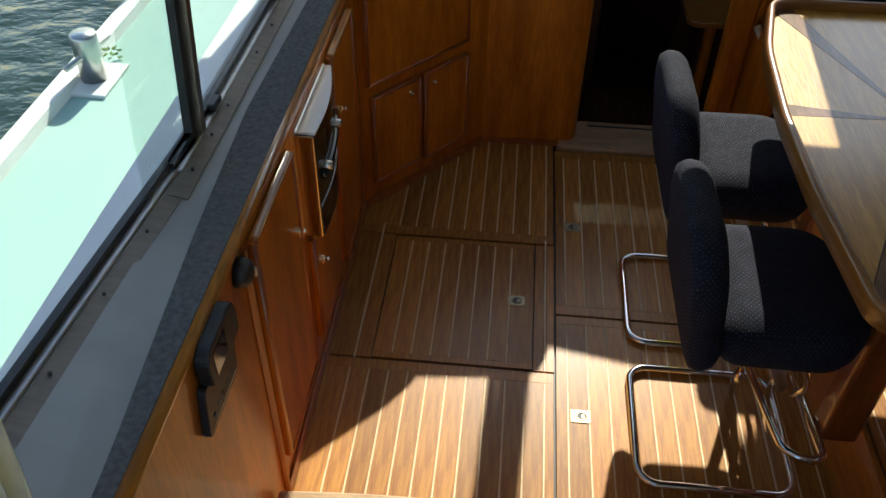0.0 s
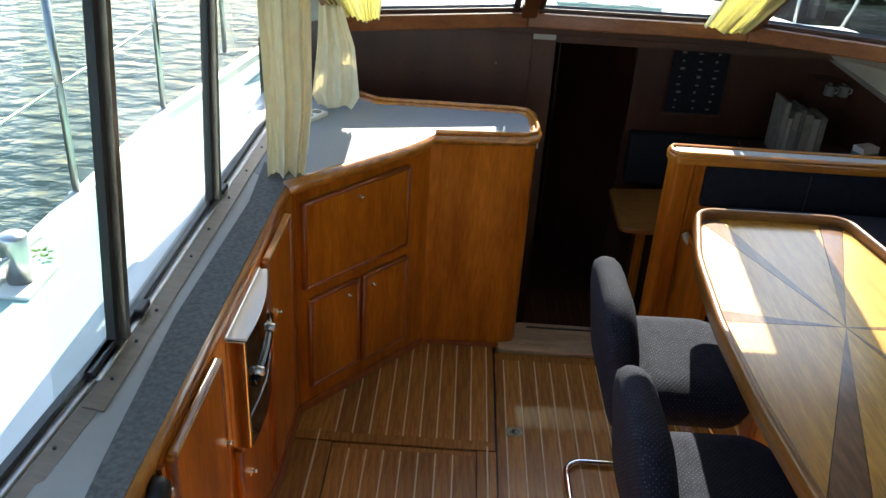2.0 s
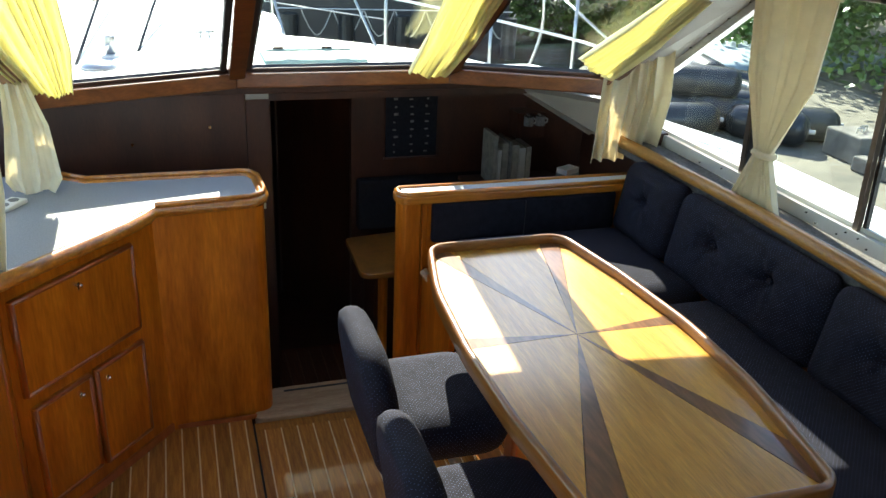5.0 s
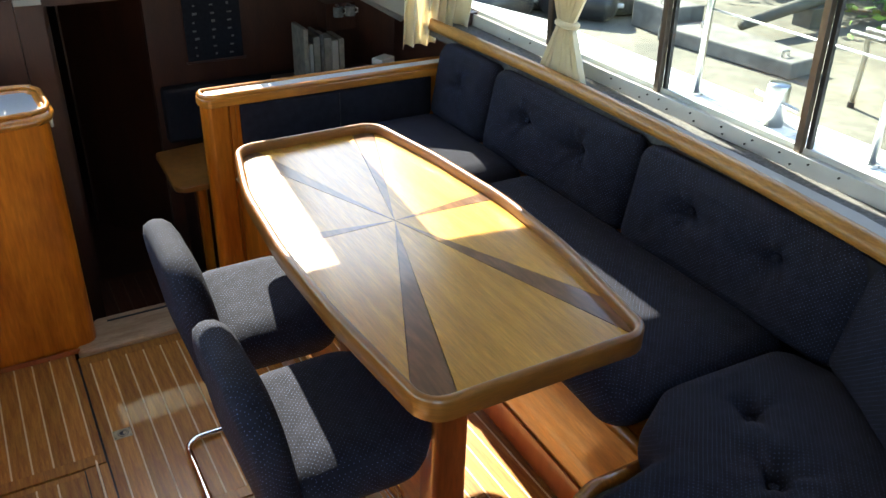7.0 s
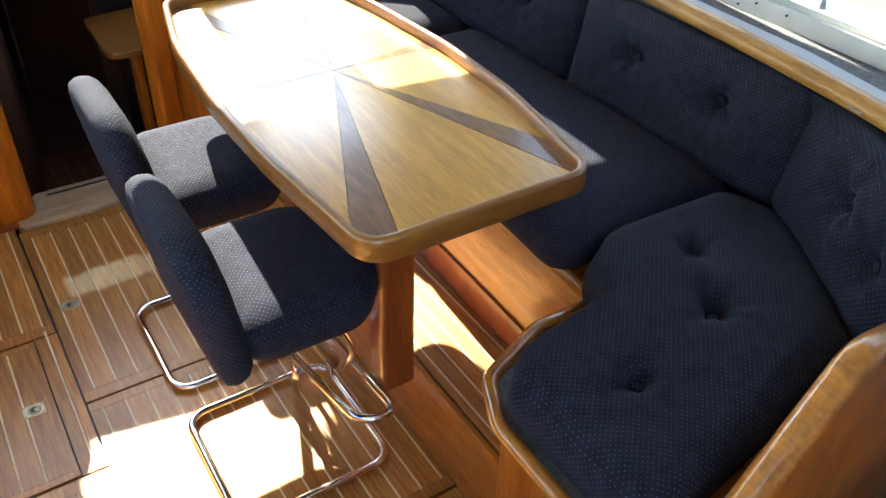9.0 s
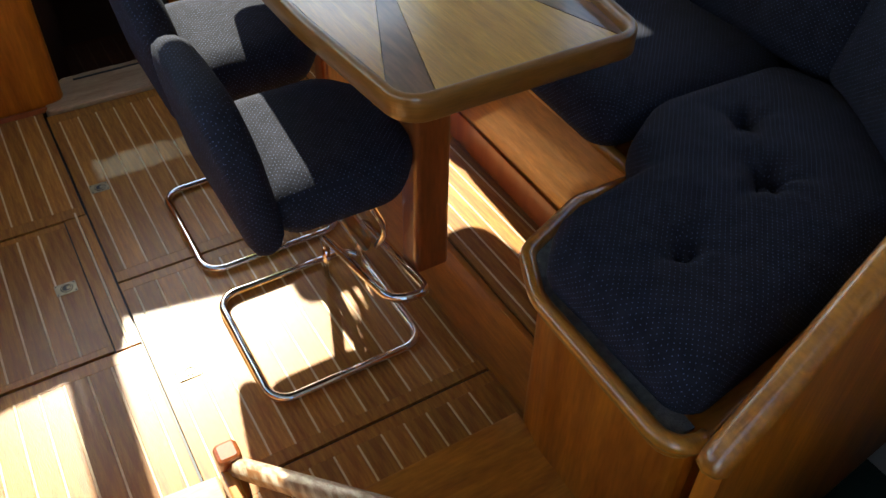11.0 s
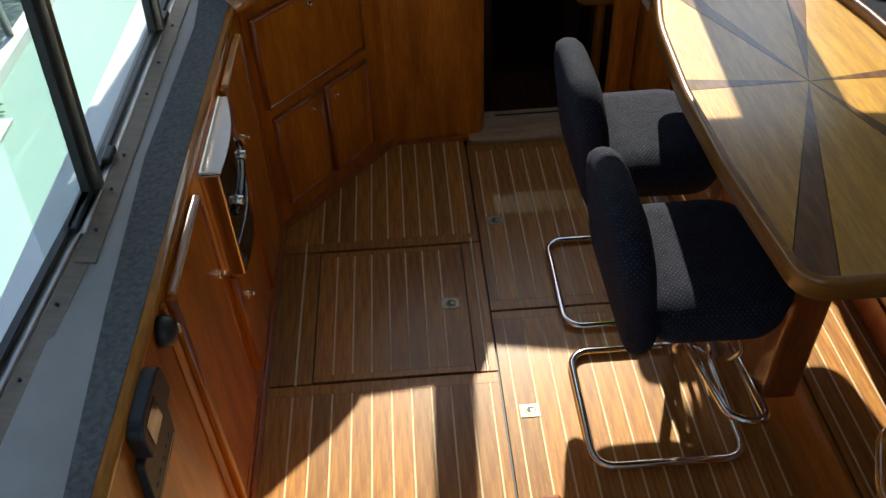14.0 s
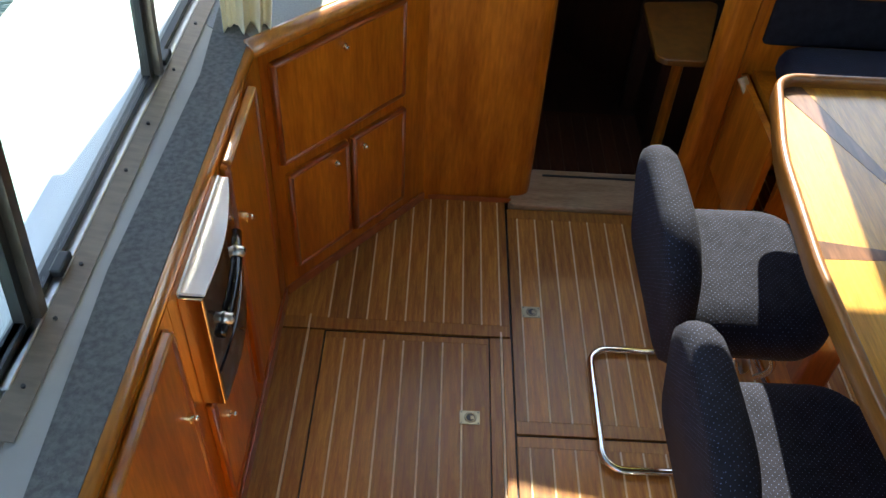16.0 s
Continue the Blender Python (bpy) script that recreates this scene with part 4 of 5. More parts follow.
part("cap_lip", tube([(1.62, 3.8965, 0.893), (0.592, 3.8965, 0.893), (0.566, 3.906, 0.893), (0.555, 3.925, 0.893), (0.555, 3.955, 0.893), (0.568, 3.974, 0.893), (1.62, 3.974, 0.893)], 0.0105, 8), "wood_x", pt, "", True)
pad = thing("backrest_pad", "long navy padded strip along the partition", "cushion")
part("cover", moved(blob(dense(rounded([(0, 0), (0.745, 0), (0.745, 0.156), (0, 0.156)], 0.014)), 0, 0.035, 0.004), frame_of((1.42, 3.925, 0.70), (-1, 0, 0), (0, 0, 1), (0, -1, 0))), "plain_cloth", pad, "", True)
part("seam", box(1.035, 3.884, 0.71, 1.038, 3.90, 0.845), "black", pad)

# small table and padding seen in the forward cabin
ft = thing("cabin_table", "small wooden flap table in the forward cabin", "table")
part("top", prism(rounded([(0.49, 4.25), (0.66, 4.25), (0.80, 4.70), (0.50, 4.66)], [0.05, 0.03, 0.03, 0.03]), 0.40, 0.425, 0.005), "oak_rim", ft)
part("leg", tube([(0.63, 4.45, -0.30), (0.63, 4.45, 0.40)], 0.022, 8), "wood", ft)
fs = thing("cabin_settee", "dark settee with navy padding in the forward cabin", "settee")
part("base", box(0.66, 4.74, -0.30, 1.75, 4.99, 0.20), "mahogany", fs)
part("backrest", box(0.62, 4.93, 0.34, 1.30, 4.995, 0.60, 0.015), "navy", fs, "dark padded back")
part("seat", box(0.66, 4.72, 0.20, 1.75, 4.93, 0.32, 0.02), "navy", fs)
chart = thing("wall_hanging", "black wall hanging with rows of faint motifs", "wall hanging")
part("cloth", box(0.765, 4.985, 0.69, 1.02, 4.995, 1.02), "navy", chart)
rnd = random.Random(4)
for i in range(3):
    for j in range(8):
        x, z = 0.81 + i * 0.08 + rnd.uniform(-0.006, 0.006), 0.715 + j * 0.037
        w, h = rnd.uniform(0.004, 0.012), rnd.uniform(0.006, 0.013)
        part("motif", box(x - w, 4.983, z, x + w, 4.9848, z + h, 0.0006), "carpet", chart)
part("rod", tube([(0.755, 4.982, 1.02), (1.03, 4.982, 1.02)], 0.006, 8), "mahogany", chart)
part("lower_rod", tube([(0.755, 4.982, 0.69), (1.03, 4.982, 0.69)], 0.006, 8), "mahogany", chart)
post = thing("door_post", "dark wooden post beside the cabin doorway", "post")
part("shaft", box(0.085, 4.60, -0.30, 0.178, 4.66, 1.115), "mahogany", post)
# Thin pale piece paints the skylight's sun on the post top.
part("head", box(0.085, 4.595, 1.088, 0.178, 4.599, 1.113, 0.002), "board", post, "pale patch painted for sunlight on its head")
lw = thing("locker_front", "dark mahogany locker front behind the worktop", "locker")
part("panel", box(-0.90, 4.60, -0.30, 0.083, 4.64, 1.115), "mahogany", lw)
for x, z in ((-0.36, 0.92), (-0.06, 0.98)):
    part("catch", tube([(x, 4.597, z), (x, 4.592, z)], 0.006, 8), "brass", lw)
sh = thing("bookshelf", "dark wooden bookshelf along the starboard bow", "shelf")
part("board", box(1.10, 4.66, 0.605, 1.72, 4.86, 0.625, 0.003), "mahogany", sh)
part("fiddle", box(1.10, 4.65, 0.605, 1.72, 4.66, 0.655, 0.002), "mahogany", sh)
bx = 1.205
for i, (w, h, m_) in enumerate(((0.022, 0.24, "paper"), (0.018, 0.17, "board"), (0.03, 0.20, "paper"), (0.014, 0.21, "carpet"), (0.035, 0.19, "paper"), (0.03, 0.175, "board"), (0.026, 0.18, "paper"))):
    bk = thing("book", "pale upright book on the dark shelf", "book", "books on the shelf")
    part("cover", box(bx, 4.68, 0.626, bx + w, 4.83, 0.626 + h, 0.002), m_, bk)
    part("pages", box(bx + 0.002, 4.682, 0.626 + h, bx + w - 0.002, 4.828, 0.627 + h), "paper", bk)
    bx += w + 0.003
tin = thing("box", "small white and blue cardboard box on the shelf", "box")
part("carton", moved(box(-0.045, -0.03, 0, 0.045, 0.03, 0.085, 0.002), pose(1.53, 4.55, 0.655, 0, 0, 25)), "enamel", tin)
part("stripe", moved(box(-0.046, -0.031, 0.03, 0.046, 0.031, 0.06, 0.001), pose(1.53, 4.55, 0.655, 0, 0, 25)), "tarp", tin, "blue stripe")
part("board", box(1.42, 4.47, 0.635, 1.68, 4.64, 0.655), "mahogany", tin)
for k, (x, z) in enumerate(((1.45, 0.86), (1.51, 0.86), (1.66, 0.80))):
    cup = thing("cup", "small grey cup hung on the dark lining", "cup", "cups")
    part("bowl", tube([(x, 4.86, z), (x, 4.86, z + 0.045)], 0.024, 14), "carpet", cup)
    part("handle", tube([(x + 0.022, 4.86, z + 0.035), (x + 0.038, 4.86, z + 0.03), (x + 0.038, 4.86, z + 0.014), (x + 0.022, 4.86, z + 0.008)], 0.004, 6), "board", cup)
    part("hook", box(x - 0.004, 4.86, z + 0.045, x + 0.004, 4.90, z + 0.052), "steel", cup)
cupshelf = thing("cup_rail", "narrow dark rail carrying hung cups", "shelf")
part("rail", box(1.40, 4.885, 0.79, 1.74, 5.0, 0.915), "mahogany", cupshelf)

# ---- dinette: bench, cushions ----
bench = thing("bench", "built-in cherry settee base round the dinette", "bench")
part("front_panel", prism([(0.965, 2.10), (0.985, 2.10), (1.022, 3.46), (1.002, 3.46)], PLAT, 0.60), "wood_h", bench)
part("front_trim", tube([(0.966, 2.10, 0.605), (1.003, 3.46, 0.605)], 0.015, 8), "wood_h", bench, "", True)
part("kick_board", prism([(0.958, 2.12), (0.966, 2.12), (1.003, 3.46), (0.995, 3.46)], PLAT, PLAT + 0.10, 0.003), "panel_edge", bench, "darker kick board")
part("seat_board", prism([(0.99, 1.62), (1.60, 1.62), (1.60, 3.91), (0.68, 3.91), (0.68, 3.56), (0.985, 3.52), (0.99, 3.46)], 0.585, 0.608), "wood", bench)
part("forward_panel", box(0.70, 3.535, PLAT, 0.985, 3.555, 0.60), "wood", bench)
part("forward_end", quad([(0.665, 3.55, PLAT), (0.665, 3.90, PLAT), (0.665, 3.90, 0.60), (0.665, 3.55, 0.60)], 0.02), "wood", bench)
part("sloped_trim", tube([(0.635, 3.86, 0.61), (0.70, 3.80, 0.50), (0.80, 3.72, 0.37)], 0.014, 8), "pale_wood", bench, "pale sloping edge trim", True)
aft_out = rounded([(1.60, 2.09), (0.975, 2.10), (0.80, 2.10), (0.635, 2.035), (0.586, 1.93), (0.575, 1.56), (1.60, 1.80)], [0, 0, 0.1, 0.06, 0.1, 0.05, 0])
part("aft_base", prism(rounded([(1.60, 2.07), (0.985, 2.085), (0.80, 2.085), (0.660, 2.02), (0.640, 1.93), (0.635, 1.58), (1.60, 1.82)], [0, 0, 0.1, 0.06, 0.1, 0.05, 0]), -0.01, 0.575), "wood", bench)
part("aft_board", prism(aft_out, 0.575, 0.60, 0.004), "wood_x", bench)
part("rim_lining", prism(rounded([(0.90, 2.088), (0.80, 2.088), (0.645, 2.024), (0.600, 1.925), (0.592, 1.60), (0.64, 1.60), (0.66, 1.9), (0.75, 2.0), (0.90, 2.03)], [0, 0.08, 0.05, 0.08, 0, 0, 0.05, 0.05, 0]), 0.600, 0.6065), "carpet", bench, "pale grey lining inside the rim")
part("backboard", prism([(1.49, 2.25), (1.455, 1.95), (1.33, 1.66), (1.37, 1.64), (1.49, 1.93), (1.52, 2.25)], 0.60, 0.975), "navy", bench, "dark padded board behind the cushions")
part("aft_rim", tube([(x, y, 0.612) for x, y in aft_out[1:-1]], 0.016, 8), "wood_h", bench, "rounded cherry rim", True)


def seat_cushion(outline, z0, z1, label, tufts=(), centre=None):
    c = thing("seat_cushion", label, "cushion", "settee seat cushions")
    part("cover", blob(dense(outline, 0.018), z0, z1, 0.022, tufts, 0.42, 28, centre, 0.028, 0.06), "dots_top", c, "", True)
    for tx, ty in tufts:
        part("button", tube([(tx, ty, z1 - 0.034), (tx, ty, z1 - 0.026)], 0.010, 10), "dots_top", c, "covered button")
    return c


seat_cushion(rounded([(0.925, 2.185), (1.44, 2.180), (1.44, 3.265), (0.985, 3.275)], [0.06, 0.03, 0.03, 0.05]), 0.609, 0.725, "long navy dotted seat cushion on the settee")
seat_cushion(rounded([(0.72, 3.57), (0.965, 3.53), (0.985, 3.285), (1.44, 3.282), (1.44, 3.885), (0.72, 3.885)], [0.04, 0.05, 0.05, 0.03, 0.03, 0.03]), 0.609, 0.725, "navy dotted seat cushion beside the partition")
seat_cushion(rounded([(0.602, 1.59), (1.19, 1.68), (1.30, 1.79), (1.395, 1.93), (1.43, 2.05), (1.40, 2.175), (1.05, 2.188), (0.922, 2.115), (0.885, 2.025), (0.66, 1.992), (0.600, 1.935)],
                     [0.05, 0.05, 0.05, 0.05, 0.06, 0.06, 0.10, 0.05, 0.05, 0.05, 0.05]), 0.609, 0.735,
             "navy dotted corner cushion with pulled-in buttons", ((1.135, 2.027), (1.032, 1.872), (0.785, 1.815)), (1.03, 1.91))


def back_cushion(y0, y1, tufts, yaw=0, x=1.435, z=0.70, label="navy dotted back cushion with pulled-in buttons"):
    c = thing("back_cushion", label, "cushion", "settee back cushions")
    w, h = y1 - y0, 0.285
    m = pose(x, (y0 + y1) / 2, z, 0, 0, yaw) @ frame_of((0, 0, 0), (0, 1, 0), (0.18, 0, 0.984), (-0.984, 0, 0.18))
    o = dense(rounded([(-w / 2, 0), (w / 2, 0), (w / 2, h), (-w / 2, h)], [0.03, 0.03, 0.045, 0.045]), 0.018)
    part("cover", moved(blob(o, -0.055, 0.035, 0.016, [(u * w / 2, v * h) for u, v in tufts], 0.42, 28, None, 0.032, 0.06), m), "dots_top", c, "", True)
    for u, v in tufts:
        part("button", moved(tube([(u * w / 2, v * h, 0.004), (u * w / 2, v * h, 0.011)], 0.01, 10), m), "dots_top", c, "covered button")
    return c


back_cushion(2.800, 3.540, ((-0.38, 0.60), (0.38, 0.60)))
back_cushion(2.06, 2.790, ((-0.38, 0.60), (0.38, 0.60)))
back_cushion(3.550, 3.905, ((0.0, 0.58),))
back_cushion(1.60, 2.13, ((0.0, 0.60), (-0.55, 0.45)), -31, 1.335)

endp = thing("end_panel", "rounded oak-framed cherry end panel behind the corner seat", "panel")
EP = frame_of((0.60, 1.555, 0), Vector((0.995, 0.0995, 0)), (0, 0, 1), Vector((-0.0995, 0.995, 0)))
ep_out = rounded([(0.0, 0.0), (1.0, 0.0), (1.0, 0.82), (0.55, 0.86), (0.325, 0.925), (0.0, 0.64)], [0, 0, 0, 0.2, 0.06, 0.02])
part("board", moved(prism(ep_out, -0.045, -0.010), EP), "wood", endp)
part("frame", moved(tube([(x, y, -0.026) for x, y in ep_out[2:]], 0.026, 8), EP), "wood_h", endp, "rounded oak frame", True)
part("inset", moved(prism(rounded([(0.12, 0.64), (0.95, 0.60), (0.95, 0.77), (0.54, 0.81), (0.345, 0.855)], [0.02, 0, 0, 0.1, 0.05]), -0.011, -0.004, 0.002), EP), "oak", endp, "inset oak field")

# ---- table ----
table = thing("dining_table", "oak dining table with dark star inlay and raised rim", "table")
T_OUT = rounded([(0.4404, 2.134), (0.9326, 2.132), (0.9948, 2.4812), (1.0087, 2.7594), (0.9841, 3.0697), (0.936, 3.372), (0.4969, 3.368), (0.4297, 3.0697), (0.4083, 2.7594), (0.4125, 2.4812)],
                [0.06, 0.06, 0.9, 0.9, 0.9, 0.07, 0.07, 0.9, 0.9, 0.9], 6)


def inset(outline, d):
    """Moves every corner of a counter-clockwise outline inwards."""
    out = []
    for i, p in enumerate(outline):
        a, c = Vector(outline[i - 1]), Vector(outline[(i + 1) % len(outline)])
        e = (c - a).normalized()
        out.append((p[0] - e.y * d, p[1] + e.x * d))
    return out


def band(outline, profile):
    """A closed band along an outline: profile gives (inset, height) from its outer foot over the top to its inner foot."""
    b = bmesh.new()
    rows = [[b.verts.new((x, y, z)) for x, y in inset(outline, d)] for d, z in profile]
    for r0, r1 in zip(rows, rows[1:] + rows[:1]):
        for i in range(len(outline)):
            j = (i + 1) % len(outline)
            b.faces.new((r0[i], r0[j], r1[j], r1[i]))
    bmesh.ops.recalc_face_normals(b, faces=b.faces[:])
    return b


t_in = inset(T_OUT, 0.0175)
RIM = 0.934
part("rim", band(T_OUT, [(0.003, RIM - 0.05), (0, RIM - 0.047), (0, RIM - 0.008), (0.0015, RIM - 0.003), (0.006, RIM), (0.012, RIM), (0.0165, RIM - 0.003), (0.018, RIM - 0.008), (0.018, RIM - 0.05)]), "oak_rim", table, "raised rounded rim", True)
part("underside", prism(inset(T_OUT, 0.019), TABLE - 0.02, TABLE - 0.009), "wood_h", table)
C0 = Vector((0.7175, 2.803))
tips = [((0.419, 2.82), 0.032), ((0.4939, 3.4549), 0.042), ((0.9165, 3.4549), 0.042), ((1.0288, 2.82), 0.032), ((0.9486, 2.1976), 0.042), ((0.4906, 2.1976), 0.042)]
dirs = [math.atan2(t[0][1] - C0.y, t[0][0] - C0.x) for t in tips]


def inside(p, poly):
    c = False
    for i in range(len(poly)):
        (x1, y1), (x2, y2) = poly[i], poly[i - 1]
        if (y1 > p[1]) != (y2 > p[1]) and p[0] < (x2 - x1) * (p[1] - y1) / (y2 - y1) + x1:
            c = not c
    return c


def edge_at(a):
    """Where a ray from the star's centre meets the inner outline."""
    lo_, hi_ = 0.0, 1.2
    for _ in range(30):
        mid = (lo_ + hi_) / 2
        lo_, hi_ = (mid, hi_) if inside((C0.x + mid * math.cos(a), C0.y + mid * math.sin(a)), t_in) else (lo_, mid)
    return C0 + Vector((math.cos(a), math.sin(a))) * lo_


spread = [0.085, 0.052, 0.055, 0.085, 0.062, 0.060]
ang = sorted(zip(dirs, spread))
for i, (a, sp) in enumerate(ang):
    pts = [tuple(C0)] + [tuple(edge_at(a + sp * k)) for k in (-1, -0.33, 0.33, 1)]
    part("star_ray", prism(pts, TABLE - 0.008, TABLE + 0.0005), "walnut", table, "dark walnut star ray")
    b, sb = ang[(i + 1) % len(ang)]
    a1, b1 = a + sp + 0.003, b - sb - 0.003
    if b1 < a1:
        b1 += 2 * math.pi
    k = 24
    pts = [tuple(C0)] + [tuple(edge_at(a1 + (b1 - a1) * j / k)) for j in range(k + 1)]
    part("veneer_field", prism(pts, TABLE - 0.008, TABLE), "oak", table)
for lx, ly in ((0.660, 2.445), (0.72, 3.06)):
    lg = part("leg", prism(rounded([(lx - 0.045, ly - 0.038), (lx + 0.045, ly - 0.038), (lx + 0.045, ly + 0.038), (lx - 0.045, ly + 0.038)], 0.015), PLAT if lx > 0.7 else PLAT + 0.001, TABLE - 0.02), "leg_wood", table)
part("stretcher", box(0.66, 2.50, TABLE - 0.07, 0.71, 3.03, TABLE - 0.022, 0.004), "wood_h", table)


# ---- chairs ----
def dinette_chair():
    """Faces +x; the seat's middle is over the origin, floor at z 0."""
    c = thing("chair", "navy dotted low-backed chair on a chrome tube frame", "chair", "chairs at the table")
    seat = dense(rounded([(-0.14, -0.20), (0.12, -0.205), (0.203, -0.10), (0.203, 0.10), (0.12, 0.205), (-0.14, 0.20)], [0.05, 0.10, 0.10, 0.10, 0.10, 0.05]), 0.02)
    part("seat", blob(seat, 0.545, 0.655, 0.012, (), 0.45, 12), "dots_top", c, "", True)
    back = dense(rounded([(-0.215, 0.0), (0.215, 0.0), (0.215, 0.25), (0.14, 0.345), (-0.14, 0.345), (-0.215, 0.25)], [0.05, 0.05, 0.12, 0.12, 0.12, 0.12]), 0.02)
    m = frame_of((-0.158, 0, 0.525), (0, 1, 0), (-0.14, 0, 0.99), (0.99, 0, 0.14))
    part("backrest", moved(blob(back, -0.04, 0.035, 0.012, (), 0.5, 10), m), "dots_top", c, "", True)
    loop = [(x, y, 0.012) for x, y in rounded([(-0.205, -0.14), (0.20, -0.14), (0.20, 0.262), (-0.205, 0.262)], 0.055, 6)]
    part("floor_loop", tube(loop, 0.012, 10, True), "chrome", c, "", True)
    part("upper_loop", tube(arc3([(0.09, 0.19, 0.12), (0.07, 0.16, 0.20), (0.085, -0.20, 0.275), (0.175, -0.22, 0.275), (0.19, 0.16, 0.20), (0.19, 0.195, 0.12)], 0.07), 0.011, 10), "chrome", c, "chrome foot loop", True)
    for x in (0.09, 0.19):
        part("riser_tube", tube([(x, 0.195, 0.012), (x, 0.192, 0.125)], 0.011, 10), "chrome", c, "", True)
    part("strut", tube([(0.15, 0.06, 0.21), (0.02, 0.0, 0.50), (0.0, 0.0, 0.545)], 0.02, 8, flat=0.6), "steel", c, "", True)
    part("lever", tube(arc3([(0.02, -0.02, 0.53), (0.10, -0.06, 0.47), (0.16, -0.04, 0.33), (0.15, 0.0, 0.25)], 0.05), 0.008, 8), "chrome", c, "", True)
    part("seat_plate", box(-0.10, -0.10, 0.528, 0.10, 0.10, 0.548, 0.004), "black", c, "black plate under the seat")
    part("back_bracket", box(-0.19, -0.03, 0.528, -0.08, 0.03, 0.542, 0.004), "black", c)
    return c


chair = dinette_chair()
chair.matrix_basis = pose(0.425, 2.535, 0)
copy_thing(chair, pose(0.434, 3.04, 0, 0, 0, 0))


# ---- steps and handrail ----
steps = thing("companion_steps", "pale curved wooden steps with black grip strips", "steps")
def tread(y, z, bow):
    front = [(-0.68 + 0.71 * k / 12, y + bow * math.sin(math.pi * (0.25 + 0.5 * k / 12)) - bow * 0.7) for k in range(13)]
    return front
for y, z in ((2.205, 0.125), (2.06, 0.255)):
    f = tread(y, z, 0.06)
    part("tread", prism(f + [(0.03, y - 0.20), (-0.68, y - 0.20)], z - 0.03, z, 0.006), "pale_wood", steps)
    part("grip_strip", tube([(x, yy - 0.055, z - 0.001) for x, yy in f[2:11]], 0.006, 6, flat=0.5), "black", steps, "black grip strip")
    part("step_riser", box(-0.68, y - 0.06, 0.0 if z < 0.2 else 0.125, 0.03, y - 0.035, z - 0.03), "wood_x", steps)
part("string", box(0.03, 1.30, 0.0, 0.055, 2.15, 0.225, 0.004), "wood_h", steps)
part("landing", box(-0.68, 1.27, 0.255, 0.03, 1.88, 0.38), "wood_x", steps)
locker = thing("step_locker", "dark wooden locker lid beside the steps", "locker")
part("body", box(0.06, 1.28, 0.0, 0.655, 2.02, 0.10), "wood_x", locker)
part("lid", box(0.06, 1.28, 0.10, 0.655, 2.028, 0.125, 0.004), "wood_x", locker)
part("groove", box(0.30, 1.60, 0.1255, 0.62, 1.608, 0.128), "black", locker)
rail = thing("handrail", "worn wooden handrail rising from a short post", "handrail")
part("post", prism(rounded([(0.03, 2.135), (0.078, 2.135), (0.078, 2.185), (0.03, 2.185)], 0.012), 0.0, 0.255, 0.008), "leg_wood", rail)
part("bar", tube([(0.062, 2.15, 0.205), (0.20, 1.72, 0.56), (0.28, 1.42, 0.80)], 0.021, 10, flat=1.3), "tarnish", rail, "worn rounded bar", True)
part("upper_post", box(0.262, 1.38, 0.40, 0.30, 1.42, 0.80), "wood", rail)


# ---- curtains ----
def curtain(name, label, rows, material, folds=7, amp=0.021, n=110, tie=None):
    """Rows from top to bottom: left point, right point, depth of the folds there."""
    c = thing(name, label, "curtain", "cabin curtains")
    b = bmesh.new()
    grid = []
    rr = random.Random(len(label))
    cuts, sizes = [0.0], []
    for _ in range(folds):
        cuts.append(cuts[-1] + rr.uniform(0.55, 1.45))
        sizes.append(rr.uniform(0.6, 1.15))
    cuts = [v / cuts[-1] for v in cuts]
    drift = [rr.uniform(-1.2, 1.2) for _ in range(folds)]
    for row_i, (L_, R_, k) in enumerate(rows):
        down = row_i / len(rows)
        L_, R_ = Vector(L_), Vector(R_)
        d = R_ - L_
        side = Vector((d.y, -d.x, 0)).normalized()
        line = []
        for i in range(n + 1):
            u = i / n
            j = next((q for q in range(folds) if u <= cuts[q + 1]), folds - 1)
            f_ = (u - cuts[j]) / (cuts[j + 1] - cuts[j])
            w = sizes[j] * (1 - 2 * abs(math.sin(math.pi * (f_ + 0.06 * drift[j] * down * math.sin(math.pi * f_)))) ** 0.8)
            w += 0.2 * math.sin(23 * u + 5 * down + drift[0]) + 0.12 * math.sin(51 * u - 7 * down)
            dip = Vector((0, 0, 0.010 * math.sin(9 * u + drift[-1]) * down ** 6))
            line.append(b.verts.new(L_ + d * u + side * (amp * k * w) + dip))
        grid.append(line)
    for a, e in zip(grid, grid[1:]):
        for i in range(n):
            b.faces.new((a[i], a[i + 1], e[i + 1], e[i]))
    ob = part("cloth", b, material, c, "", True)
    sol = ob.modifiers.new("thick", "SOLIDIFY")
    sol.thickness = 0.0015
    top = rows[0]
    part("hem", tube([Vector(top[0]), Vector(top[1])], 0.006, 6), material, c)
    if tie:
        part("tie_band", tube(tie, 0.011, 8, True), material, c, "gathered tie band", True)
    return c


def lerp_rows(keys, k=14):
    """Smooth rows between key rows (left, right, folds)."""
    out = []
    for (l0, r0, a0), (l1, r1, a1) in zip(keys, keys[1:]):
        for i in range(k):
            t = i / k
            s = t * t * (3 - 2 * t)
            out.append((Vector(l0).lerp(Vector(l1), s), Vector(r0).lerp(Vector(r1), s), a0 + (a1 - a0) * s))
    return out + [keys[-1]]


